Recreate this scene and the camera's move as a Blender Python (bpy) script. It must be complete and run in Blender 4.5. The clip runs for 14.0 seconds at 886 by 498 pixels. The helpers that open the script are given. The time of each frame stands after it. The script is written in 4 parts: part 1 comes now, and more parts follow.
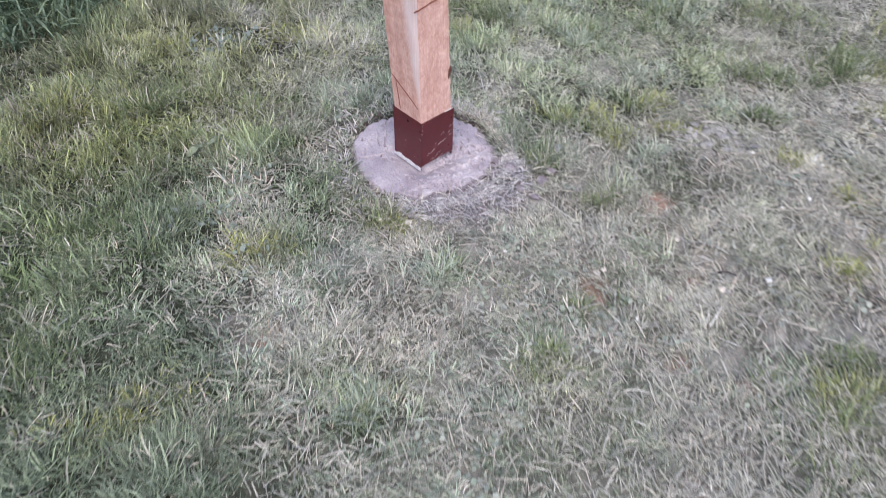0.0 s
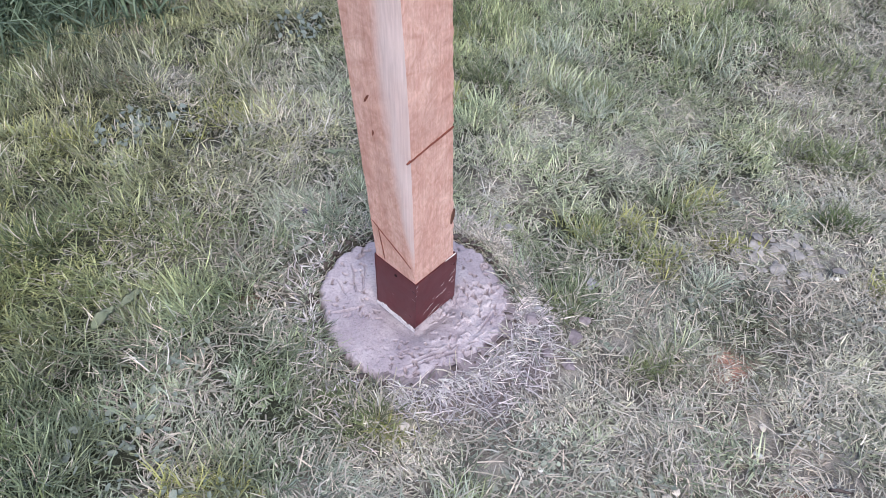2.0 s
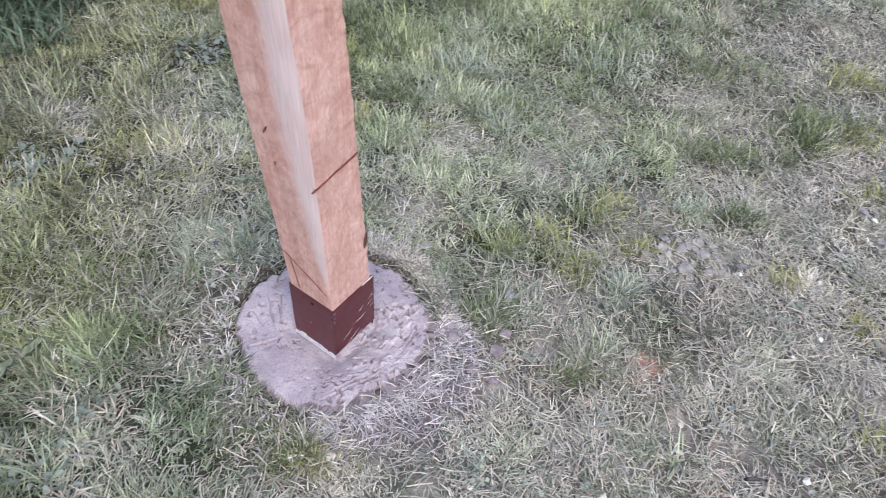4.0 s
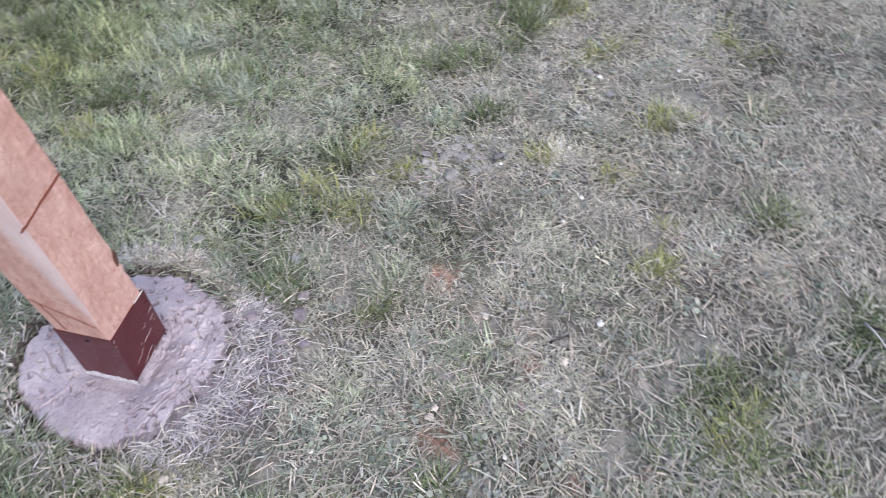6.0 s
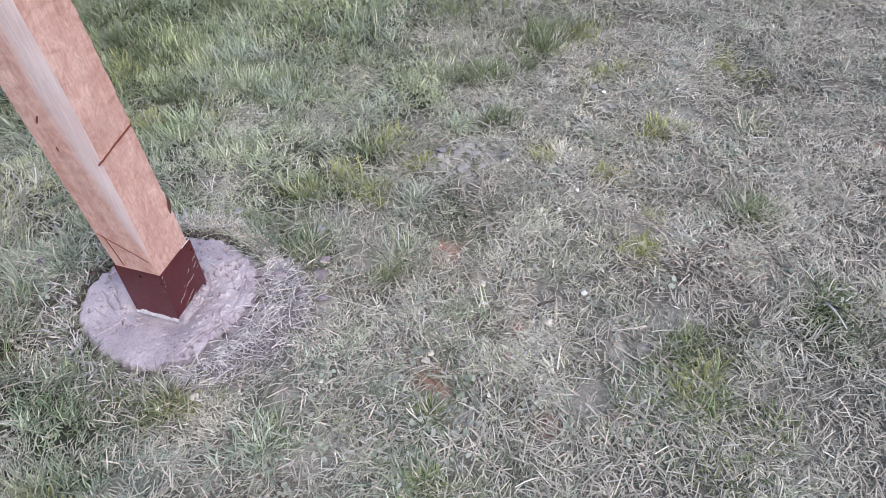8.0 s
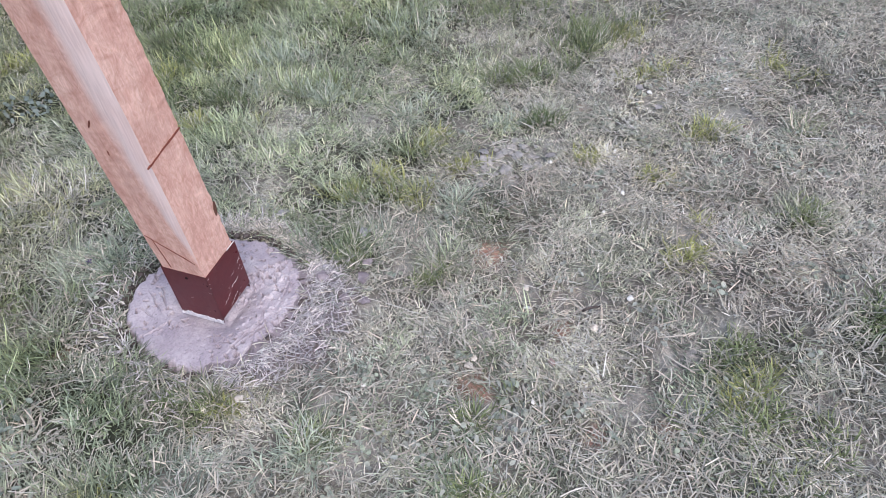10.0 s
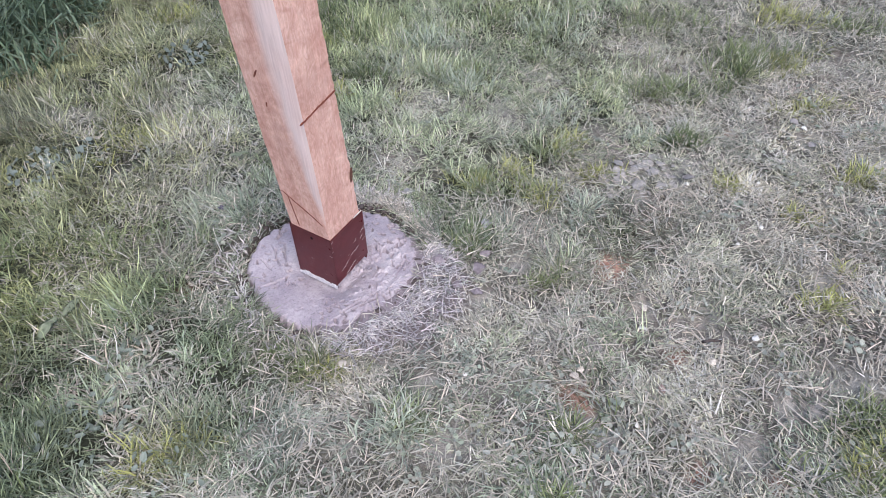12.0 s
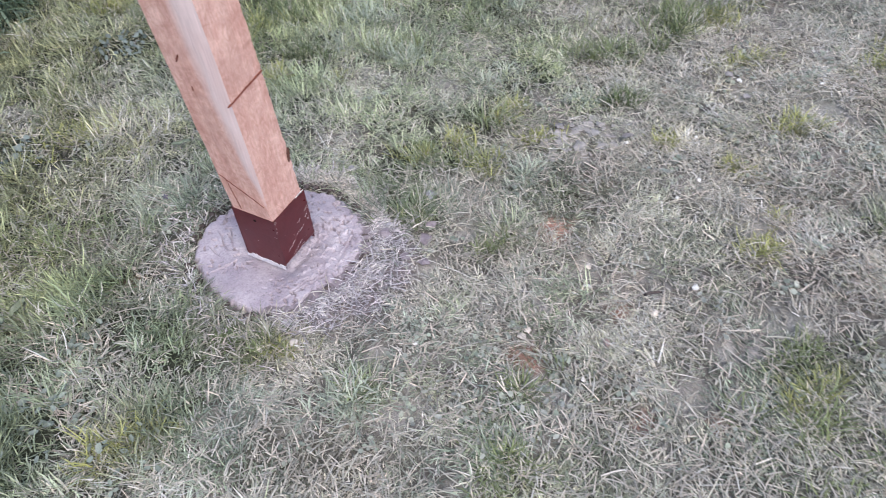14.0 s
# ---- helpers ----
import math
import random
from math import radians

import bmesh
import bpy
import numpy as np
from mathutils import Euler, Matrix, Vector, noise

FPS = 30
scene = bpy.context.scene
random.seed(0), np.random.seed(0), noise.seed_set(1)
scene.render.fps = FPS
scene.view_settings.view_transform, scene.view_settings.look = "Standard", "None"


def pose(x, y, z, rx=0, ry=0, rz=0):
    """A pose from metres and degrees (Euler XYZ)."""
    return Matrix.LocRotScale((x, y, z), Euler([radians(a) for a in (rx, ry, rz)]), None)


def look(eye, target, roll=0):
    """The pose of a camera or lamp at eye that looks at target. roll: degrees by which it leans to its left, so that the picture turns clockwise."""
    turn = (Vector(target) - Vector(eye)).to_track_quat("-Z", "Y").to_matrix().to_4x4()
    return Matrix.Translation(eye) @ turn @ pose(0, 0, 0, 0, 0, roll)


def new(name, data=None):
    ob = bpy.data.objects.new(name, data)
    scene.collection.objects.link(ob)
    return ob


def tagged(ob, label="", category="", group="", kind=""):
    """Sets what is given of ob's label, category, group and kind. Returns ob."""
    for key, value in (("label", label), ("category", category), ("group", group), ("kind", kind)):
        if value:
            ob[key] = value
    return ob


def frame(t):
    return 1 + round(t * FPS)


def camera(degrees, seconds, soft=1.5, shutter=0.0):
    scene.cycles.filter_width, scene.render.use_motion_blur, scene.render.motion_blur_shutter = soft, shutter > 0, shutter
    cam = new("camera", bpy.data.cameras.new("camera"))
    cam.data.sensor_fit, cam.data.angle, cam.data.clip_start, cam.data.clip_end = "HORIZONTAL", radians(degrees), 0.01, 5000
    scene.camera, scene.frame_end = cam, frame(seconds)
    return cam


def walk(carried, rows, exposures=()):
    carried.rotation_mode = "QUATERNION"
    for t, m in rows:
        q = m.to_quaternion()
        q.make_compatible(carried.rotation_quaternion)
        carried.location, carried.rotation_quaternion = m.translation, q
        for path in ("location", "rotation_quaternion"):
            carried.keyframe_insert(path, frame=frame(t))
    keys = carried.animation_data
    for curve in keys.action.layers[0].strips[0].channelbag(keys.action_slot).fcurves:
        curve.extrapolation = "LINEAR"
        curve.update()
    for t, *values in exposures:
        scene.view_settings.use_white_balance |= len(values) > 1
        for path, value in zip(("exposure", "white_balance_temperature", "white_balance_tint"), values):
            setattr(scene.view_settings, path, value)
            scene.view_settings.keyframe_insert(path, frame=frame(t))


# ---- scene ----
cam = camera(64.9, 14.0, soft=0.75, shutter=0.3)
PATH = [
    (0, (0.071, -1.24, 0.973), (0.046, 0.153, -0.461), 1.4),
    (0.5, (0.083, -0.968, 0.949), (-0.017, 0.401, -0.506), 1.1),
    (1, (0.064, -0.813, 0.94), (0.114, 0.531, -0.54), 5.4),
    (1.5, (0.007, -0.736, 0.939), (0.122, 0.588, -0.556), 3.9),
    (2, (-0.007, -0.706, 0.946), (0.084, 0.606, -0.561), 2.8),
    (2.2, (-0.01, -0.71, 0.944), (0.078, 0.624, -0.544), 2.6),
    (4.3, (0.034, -0.693, 0.961), (0.411, 0.602, -0.515), 5.5),
    (4.5, (0.055, -0.701, 0.963), (0.518, 0.519, -0.553), 5.2),
    (5, (0.066, -0.693, 0.96), (0.68, 0.418, -0.586), 6.3),
    (5.5, (0.098, -0.72, 0.963), (0.79, 0.376, -0.56), 4.1),
    (6, (0.116, -0.74, 0.963), (0.792, 0.323, -0.59), 0.5),
    (6.2, (0.155, -0.795, 0.969), (0.962, 0.257, -0.529), -1.3),
    (6.5, (0.15, -0.86, 0.988), (1.032, 0.113, -0.519), 1.4),
    (6.7, (0.092, -0.876, 1.023), (0.928, 0.023, -0.556), 2.3),
    (7, (0.087, -0.932, 1.01), (0.748, 0.184, -0.512), -2.9),
    (7.5, (0.067, -0.966, 0.995), (0.66, 0.258, -0.471), -1.6),
    (8, (0.065, -0.956, 0.991), (0.696, 0.262, -0.464), -0.8),
    (8.2, (0.064, -0.953, 0.991), (0.684, 0.268, -0.467), -1.0),
    (10.5, (0.052, -0.925, 0.986), (0.579, 0.349, -0.464), -3.2),
    (11, (0.002, -0.914, 0.961), (0.43, 0.403, -0.482), -0.2),
    (11.5, (-0.003, -0.916, 0.963), (0.282, 0.44, -0.479), -1.4),
    (12, (0.001, -0.917, 0.966), (0.309, 0.435, -0.475), -1.2),
    (12.5, (0.001, -0.918, 0.965), (0.309, 0.444, -0.467), -1.1),
    (13, (-0.002, -0.915, 0.964), (0.298, 0.444, -0.472), -1.3),
    (13.5, (0.006, -0.92, 0.963), (0.323, 0.418, -0.489), -2.0),
    (14, (0.049, -0.95, 0.967), (0.41, 0.339, -0.519), -3.2),
]
walk(cam, [(t, look(eye, target, roll)) for t, eye, target, roll in PATH],
     [(0, 0.88), (2.2, 0.87), (4.3, 0.835), (5, 0.81), (8.2, 0.80), (10.3, 0.83), (12.5, 0.85), (14, 0.87)])


# ---- world, light, exposure ----
SUN_AZ, SUN_EL = 6.0, 55.0
world = bpy.data.worlds.new("overcast_sky")
scene.world = world
world.use_nodes = True
wn = world.node_tree
sky = wn.nodes.new("ShaderNodeTexSky")
sky.sky_type = "NISHITA"
sky.sun_disc = False
sky.sun_elevation = radians(SUN_EL)
sky.sun_rotation = radians(180 - SUN_AZ)
sky.dust_density = 1.5
sky.air_density = 1.0
wn.links.new(sky.outputs["Color"], wn.nodes["Background"].inputs["Color"])
wn.nodes["Background"].inputs["Strength"].default_value = 0.142
sun_data = bpy.data.lights.new("sun", "SUN")
sun_data.energy = 1.55
sun_data.angle = radians(44)
sun_data.color = (1.0, 0.95, 0.945)
sun = new("sun", sun_data)
sun.matrix_world = look((6 * math.sin(radians(SUN_AZ)), -6 * math.cos(radians(SUN_AZ)), 7.6), (0, 0, 0))


# ---- materials ----
class Nodes:
    """A short way to write node trees."""

    def __init__(self, name):
        self.mat = bpy.data.materials.new(name)
        self.mat.use_nodes = True
        self.t = self.mat.node_tree
        self.bsdf = self.t.nodes["Principled BSDF"]
        self.out = self.t.nodes["Material Output"]

    def put(self, socket, value):
        if isinstance(value, bpy.types.NodeSocket):
            self.t.links.new(value, socket)
        elif isinstance(value, (tuple, list)) and len(value) == 3 and socket.type == "RGBA":
            socket.default_value = (*value, 1)
        else:
            socket.default_value = value

    def node(self, kind, **values):
        n = self.t.nodes.new(kind)
        for k, v in values.items():
            self.put(n.inputs[k], v)
        return n

    def coords(self, scale=(1, 1, 1)):
        n = self.node("ShaderNodeMapping", Scale=scale)
        c = self.t.nodes.new("ShaderNodeTexCoord")
        self.t.links.new(c.outputs["Object"], n.inputs["Vector"])
        return n.outputs["Vector"]

    def noise(self, size, detail=4.0, rough=0.55, stretch=(1, 1, 1), warp=0.0):
        n = self.node("ShaderNodeTexNoise", Vector=self.coords(stretch), Scale=size, Detail=detail, Roughness=rough, Distortion=warp)
        return n.outputs["Fac"]

    def ramp(self, fac, *stops):
        n = self.t.nodes.new("ShaderNodeValToRGB")
        el = n.color_ramp.elements
        while len(el) < len(stops):
            el.new(0.5)
        for e, (p, c) in zip(el, stops):
            e.position = p
            e.color = (*c, 1) if isinstance(c, tuple) else (c, c, c, 1)
        self.put(n.inputs["Fac"], fac)
        return n.outputs["Color"]

    def mix(self, fac, a, b, kind="MIX"):
        n = self.t.nodes.new("ShaderNodeMix")
        n.data_type, n.blend_type = "RGBA", kind
        self.put(n.inputs[0], fac)
        self.put(n.inputs[6], a)
        self.put(n.inputs[7], b)
        return n.outputs[2]

    def math(self, op, a, b=0.5):
        n = self.t.nodes.new("ShaderNodeMath")
        n.operation = op
        self.put(n.inputs[0], a)
        self.put(n.inputs[1], b)
        return n.outputs[0]

    def attribute(self, name):
        n = self.t.nodes.new("ShaderNodeAttribute")
        n.attribute_name = name
        return n.outputs["Color"]

    def island(self):
        return self.t.nodes.new("ShaderNodeNewGeometry").outputs["Random Per Island"]

    def chance(self):
        return self.t.nodes.new("ShaderNodeObjectInfo").outputs["Random"]

    def bump(self, height, strength=0.4, depth=0.002):
        n = self.node("ShaderNodeBump", Strength=strength, Distance=depth, Height=height)
        self.put(self.bsdf.inputs["Normal"], n.outputs["Normal"])

    def done(self, colour, rough=0.8, metal=0.0, gloss=0.5):
        self.put(self.bsdf.inputs["Base Color"], colour)
        self.put(self.bsdf.inputs["Roughness"], rough)
        self.put(self.bsdf.inputs["Metallic"], metal)
        self.put(self.bsdf.inputs["Specular IOR Level"], gloss)
        return self.mat


def leaf_material(name, through_light=0.3, rough=0.55, gloss=0.3):
    m = Nodes(name)
    tint = m.attribute("tint")
    varied = m.mix(1.0, tint, m.ramp(m.island(), (0.0, (0.78, 0.80, 0.82)), (0.55, (1.0, 1.0, 1.0)), (1.0, (1.24, 1.2, 1.16))), "MULTIPLY")
    varied = m.mix(1.0, varied, m.ramp(m.noise(160.0, 3), (0.3, 0.8), (0.7, 1.15)), "MULTIPLY")
    m.done(varied, rough, 0.0, gloss)
    clear = m.node("ShaderNodeBsdfTranslucent", Color=varied)
    both = m.node("ShaderNodeMixShader", Fac=through_light)
    m.t.links.new(m.bsdf.outputs[0], both.inputs[1])
    m.t.links.new(clear.outputs[0], both.inputs[2])
    m.t.links.new(both.outputs[0], m.out.inputs["Surface"])
    return m.mat


def soil_material():
    m = Nodes("dusty_soil")
    tint = m.attribute("tint")
    c = m.mix(1.0, tint, m.ramp(m.noise(55.0, 6, 0.65), (0.28, (0.55, 0.54, 0.52)), (0.5, (0.95, 0.95, 0.95)), (0.72, (1.35, 1.32, 1.3))), "MULTIPLY")
    c = m.mix(1.0, c, m.ramp(m.noise(420.0, 3), (0.3, 0.75), (0.7, 1.2)), "MULTIPLY")
    c = m.mix(1.0, c, m.ramp(m.noise(2.6, 6, 0.65), (0.3, (0.72, 0.80, 0.66)), (0.5, (1.0, 1.0, 1.0)), (0.7, (1.22, 1.15, 1.08))), "MULTIPLY")
    m.bump(m.math("ADD", m.noise(90.0, 6, 0.7), m.math("MULTIPLY", m.noise(500.0, 3), 0.4)), 0.8, 0.006)
    return m.done(c, 0.95, 0.0, 0.15)


def concrete_material():
    m = Nodes("fresh_concrete")
    base = m.ramp(m.noise(14.0, 5, 0.6), (0.3, (0.290, 0.241, 0.276)), (0.52, (0.412, 0.355, 0.388)), (0.72, (0.53, 0.470, 0.493)))
    grit = m.ramp(m.noise(260.0, 5, 0.7), (0.3, 0.72), (0.5, 1.0), (0.75, 1.18))
    c = m.mix(1.0, base, grit, "MULTIPLY")
    specks = m.ramp(m.noise(150.0, 2, 0.5, (1, 1.6, 1)), (0.30, 0.45), (0.37, 1.0))
    c = m.mix(0.6, c, specks, "MULTIPLY")
    m.bump(m.math("ADD", m.noise(70.0, 6, 0.65), m.math("MULTIPLY", m.noise(420.0, 4), 0.35)), 0.6, 0.004)
    return m.done(c, m.ramp(m.noise(10.0, 3), (0.35, 0.40), (0.65, 0.75)), 0.0, 0.4)


def wood_material(name, dark, mid, light, wane_sheen):
    """Sawn softwood; the attribute "wane" greys the smooth rounded corner, its sky reflection put into the colour."""
    m = Nodes(name)
    fibre = m.noise(300.0, 5, 0.65, (1, 1, 0.03), 0.5)
    broad = m.noise(30.0, 4, 0.55, (1, 1, 0.16), 1.2)
    figure = m.noise(80.0, 5, 0.65, (1.0, 1.0, 0.45), 2.6)
    c = m.ramp(m.math("ADD", m.math("MULTIPLY", broad, 0.5), m.math("MULTIPLY", m.noise(22.0, 4, 0.6, (1, 1, 0.6), 0.8), 0.5)), (0.3, dark), (0.5, mid), (0.72, light))
    c = m.mix(0.5, c, m.ramp(fibre, (0.3, (0.74, 0.68, 0.64)), (0.55, (1.0, 1.0, 1.0)), (0.75, (1.12, 1.12, 1.12))), "MULTIPLY")
    c = m.mix(0.75, c, m.ramp(figure, (0.35, (0.82, 0.72, 0.66)), (0.55, (1, 1, 1)), (0.7, (1.16, 1.17, 1.15))), "MULTIPLY")
    curl = m.noise(19.0, 5, 0.65, (0.9, 0.9, 1.3), 2.8)
    c = m.mix(0.65, c, m.ramp(curl, (0.32, (0.80, 0.71, 0.66)), (0.5, (1, 1, 1)), (0.68, (1.15, 1.17, 1.16))), "MULTIPLY")
    torn = m.ramp(m.noise(150.0, 4, 0.7, (1, 1, 0.16), 1.5), (0.60, 0.0), (0.70, 1.0))
    c = m.mix(m.math("MULTIPLY", torn, 0.4), c, (0.78, 0.57, 0.50))
    stain = m.ramp(m.noise(9.0, 5, 0.65, (1, 1, 0.6), 0.8), (0.52, 0.0), (0.68, 1.0))
    c = m.mix(m.math("MULTIPLY", stain, 0.5), c, tuple(v * 0.70 for v in dark))
    line_grain = m.noise(420.0, 3, 0.5, (1, 1, 0.008), 0.1)
    grey = m.mix(1.0, wane_sheen, m.ramp(line_grain, (0.3, 0.86), (0.7, 1.08)), "MULTIPLY")
    grey = m.mix(1.0, grey, m.ramp(m.noise(16.0, 5, 0.6, (1, 1, 0.35), 0.8), (0.3, (0.90, 0.84, 0.84)), (0.6, (1.02, 1.03, 1.05))), "MULTIPLY")
    edge = m.math("ADD", m.attribute("wane"), m.math("MULTIPLY", m.math("SUBTRACT", m.noise(34.0, 4, 0.6, (1, 1, 0.3)), 0.5), 0.7))
    c = m.mix(m.ramp(edge, (0.2, 0.0), (0.8, 0.95)), c, grey)
    m.bump(m.math("ADD", m.math("MULTIPLY", fibre, 0.6), figure), 0.4, 0.0015)
    return m.done(c, 0.72, 0.0, 0.25)


def painted_steel_material():
    m = Nodes("oxblood_painted_steel")
    base = m.ramp(m.noise(26.0, 5, 0.6), (0.3, (0.070, 0.0085, 0.012)), (0.7, (0.098, 0.0140, 0.017)))
    chips = m.ramp(m.noise(60.0, 5, 0.62, (0.55, 0.55, 2.2), 0.6), (0.655, 0.0), (0.69, 0.9))
    c = m.mix(chips, base, (0.50, 0.44, 0.43))
    dust = m.ramp(m.noise(34.0, 5, 0.7), (0.55, 0.0), (0.85, 0.14))
    c = m.mix(dust, c, (0.36, 0.30, 0.29))
    m.bump(m.noise(180.0, 3), 0.15, 0.0006)
    return m.done(c, m.ramp(m.noise(40.0, 4), (0.3, 0.26), (0.7, 0.42)), 0.0, 0.5)


def mottled(name, a, b, size=80.0, rough=0.8, bump=0.4, gloss=0.3):
    m = Nodes(name)
    n = m.noise(size, 5, 0.6)
    c = m.ramp(n, (0.3, a), (0.7, b))
    c = m.mix(1.0, c, m.ramp(m.chance(), (0.0, 0.85), (1.0, 1.12)), "MULTIPLY")
    m.bump(n, bump, 0.001)
    return m.done(c, rough, 0.0, gloss)


BLADE = leaf_material("grass_blade", 0.16)
STRAW = leaf_material("dry_straw", 0.15, 0.7, 0.2)
FOLIAGE = leaf_material("weed_foliage", 0.25, 0.5, 0.35)
SOIL = soil_material()
CONCRETE = concrete_material()
WOOD = wood_material("salmon_sawn_wood", (0.49, 0.262, 0.220), (0.61, 0.370, 0.322), (0.69, 0.462, 0.412), (0.580, 0.458, 0.447))
STEEL = painted_steel_material()
SPLASH = mottled("dried_cement_splash", (0.44, 0.40, 0.42), (0.66, 0.61, 0.63), 220, 0.9)
BARE_STEEL = mottled("bare_steel_edge", (0.45, 0.42, 0.42), (0.7, 0.67, 0.66), 300, 0.4)
SAW_CUT = mottled("dark_saw_cut", (0.13, 0.035, 0.025), (0.25, 0.08, 0.055), 240, 0.9)
KNOT = mottled("dark_knot", (0.06, 0.025, 0.018), (0.16, 0.07, 0.05), 300, 0.8)
HOLE = mottled("hole_inside", (0.008, 0.006, 0.006), (0.02, 0.014, 0.013), 300, 0.9)
PALE_STONE = mottled("pale_stone", (0.60, 0.57, 0.53), (0.80, 0.78, 0.74), 120)
BEIGE_STONE = mottled("beige_stone", (0.52, 0.45, 0.39), (0.68, 0.61, 0.54), 140)
GREY_STONE = mottled("grey_stone", (0.27, 0.26, 0.28), (0.42, 0.40, 0.42), 130)
PINK_STONE = mottled("dull_red_stone", (0.30, 0.20, 0.18), (0.42, 0.30, 0.27), 110)
MUD_CRUST = mottled("dried_mud_crust", (0.27, 0.25, 0.235), (0.42, 0.39, 0.37), 90, 0.95, 0.8, 0.1)
DARK_SOIL = mottled("dark_damp_soil", (0.05, 0.04, 0.038), (0.13, 0.105, 0.1), 90, 0.95, 0.8, 0.1)
SLURRY = mottled("mauve_slurry", (0.17, 0.138, 0.150), (0.33, 0.285, 0.305), 70, 0.85, 0.8, 0.2)
VIOLET = mottled("violet_petal", (0.07, 0.055, 0.11), (0.14, 0.115, 0.20), 200, 0.7)
DRY_LEAF = mottled("grey_dry_leaf", (0.36, 0.33, 0.325), (0.50, 0.465, 0.46), 60, 0.85, 0.6)
GREEN_LEAF = mottled("pale_green_leaf", (0.30, 0.34, 0.22), (0.42, 0.45, 0.32), 70, 0.6)


# ---- helpers of the build ----
def part(name, bm, material, parent=None, label="", smooth=False):
    me = bpy.data.meshes.new(name)
    bm.to_mesh(me)
    bm.free()
    for f in me.polygons:
        f.use_smooth = smooth
    for mt in (material if isinstance(material, (list, tuple)) else [material]):
        me.materials.append(mt)
    ob = new(name, me)
    ob.parent = parent
    return tagged(ob, label)


def empty(name, m, label, category, group="", kind=""):
    ob = new(name)
    ob.empty_display_size = 0.05
    ob.matrix_world = m
    return tagged(ob, label, category, group, kind)


def value_noise(x, y, size, seed=0):
    """Smooth noise between 0 and 1 on a lattice of the given size in metres."""
    u, v = np.asarray(x, float) / size, np.asarray(y, float) / size
    i, j = np.floor(u).astype(np.int64), np.floor(v).astype(np.int64)
    fu, fv = u - i, v - j
    fu, fv = fu * fu * (3 - 2 * fu), fv * fv * (3 - 2 * fv)

    def corner(a, b):
        h = (a * 374761393 + b * 668265263 + seed * 974711) & 0x7FFFFFFF
        h = ((h ^ (h >> 13)) * 1274126177) & 0x7FFFFFFF
        return ((h ^ (h >> 16)) & 0xFFFF) / 65535.0

    a = corner(i, j) * (1 - fu) + corner(i + 1, j) * fu
    b = corner(i, j + 1) * (1 - fu) + corner(i + 1, j + 1) * fu
    return a * (1 - fv) + b * fv


def smooth(a, b, v):
    s = np.clip((v - a) / (b - a), 0, 1)
    return s * s * (3 - 2 * s)


def spots(x, y, places, soft=0.6):
    """How much a point lies in any of the round places (x, y, r)."""
    best = np.zeros_like(x)
    wob = 0.75 + 0.5 * value_noise(x, y, 0.035, 77)
    for px, py, r in places:
        d = np.hypot(x - px, y - py) / (r * wob)
        best = np.maximum(best, 1 - smooth(1 - soft, 1 + soft * 0.4, d))
    return best


def footing_radius(a):
    return (0.1562 - 0.0044 * np.cos(a) + 0.0086 * np.sin(a) + 0.0023 * np.cos(2 * a) + 0.0012 * np.sin(2 * a)
            + 0.0024 * np.cos(3 * a) + 0.0022 * np.sin(3 * a) - 0.0034 * np.sin(4 * a) + 0.0015 * np.sin(11 * a))


RED_SOIL = [(0.502, -0.133, 0.032), (0.338, -0.386, 0.032), (0.528, -0.346, 0.024), (0.461, -0.547, 0.022), (0.564, -0.589, 0.016), (-0.65, 0.626, 0.026), (-0.275, 0.0, 0.018), (-0.238, -0.53, 0.026),
            (0.918, 0.18, 0.022), (1.206, -0.061, 0.022), (1.51, -0.307, 0.03),
            (1.295, -0.79, 0.05), (1.17, -0.87, 0.065), (1.08, -0.915, 0.05), (0.90, -0.985, 0.05), (1.24, -0.83, 0.06)]
MUD = [(0.345, -0.073, 0.03), (0.625, 0.135, 0.03), (0.645, 0.09, 0.045), (0.72, 0.075, 0.035), (0.635, 0.03, 0.03), (1.08, 0.11, 0.035),
       (0.52, -0.235, 0.03), (0.6, -0.3, 0.04), (0.35, -0.45, 0.05), (0.13, -0.41, 0.04), (0.25, -0.14, 0.03), (1.2, 0.0, 0.06), (0.625, -0.263, 0.03), (0.653, -0.48, 0.035), (0.85, -0.279, 0.04), (0.567, -0.533, 0.03), (0.113, -0.304, 0.03),
       (1.0, -0.47, 0.05), (1.19, -0.65, 0.05), (1.126, 0.119, 0.03), (0.758, -0.451, 0.04)]
GREENER = [(-0.22, -0.20, 0.055), (-0.46, -0.27, 0.07), (-0.34, 0.0, 0.07), (0.33, 0.16, 0.055), (0.44, 0.09, 0.045), (0.40, 0.13, 0.04), (0.28, 0.0, 0.05), (0.37, -0.14, 0.06), (0.90, 0.36, 0.055), (1.08, 0.41, 0.07), (0.70, 0.35, 0.04), (0.73, 0.21, 0.06),
           (-0.08, -0.22, 0.045), (-0.24, -0.13, 0.05), (0.05, -0.37, 0.05), (0.77, -0.53, 0.08), (1.08, -0.35, 0.06), (0.20, 0.85, 0.15), (0.66, 0.73, 0.12),
           (-0.06, -0.65, 0.09), (0.22, -0.54, 0.06), (0.56, -0.06, 0.04), (1.30, -0.12, 0.06), (1.0, -0.62, 0.10), (0.40, 0.52, 0.07), (0.10, 0.50, 0.07), (-0.25, -0.32, 0.08), (0.50, 0.22, 0.05)]
WEEDY = [(-0.277, 0.83, 0.075), (-0.594, 0.44, 0.07), (-0.52, 0.47, 0.05), (-0.42, -0.257, 0.05)]
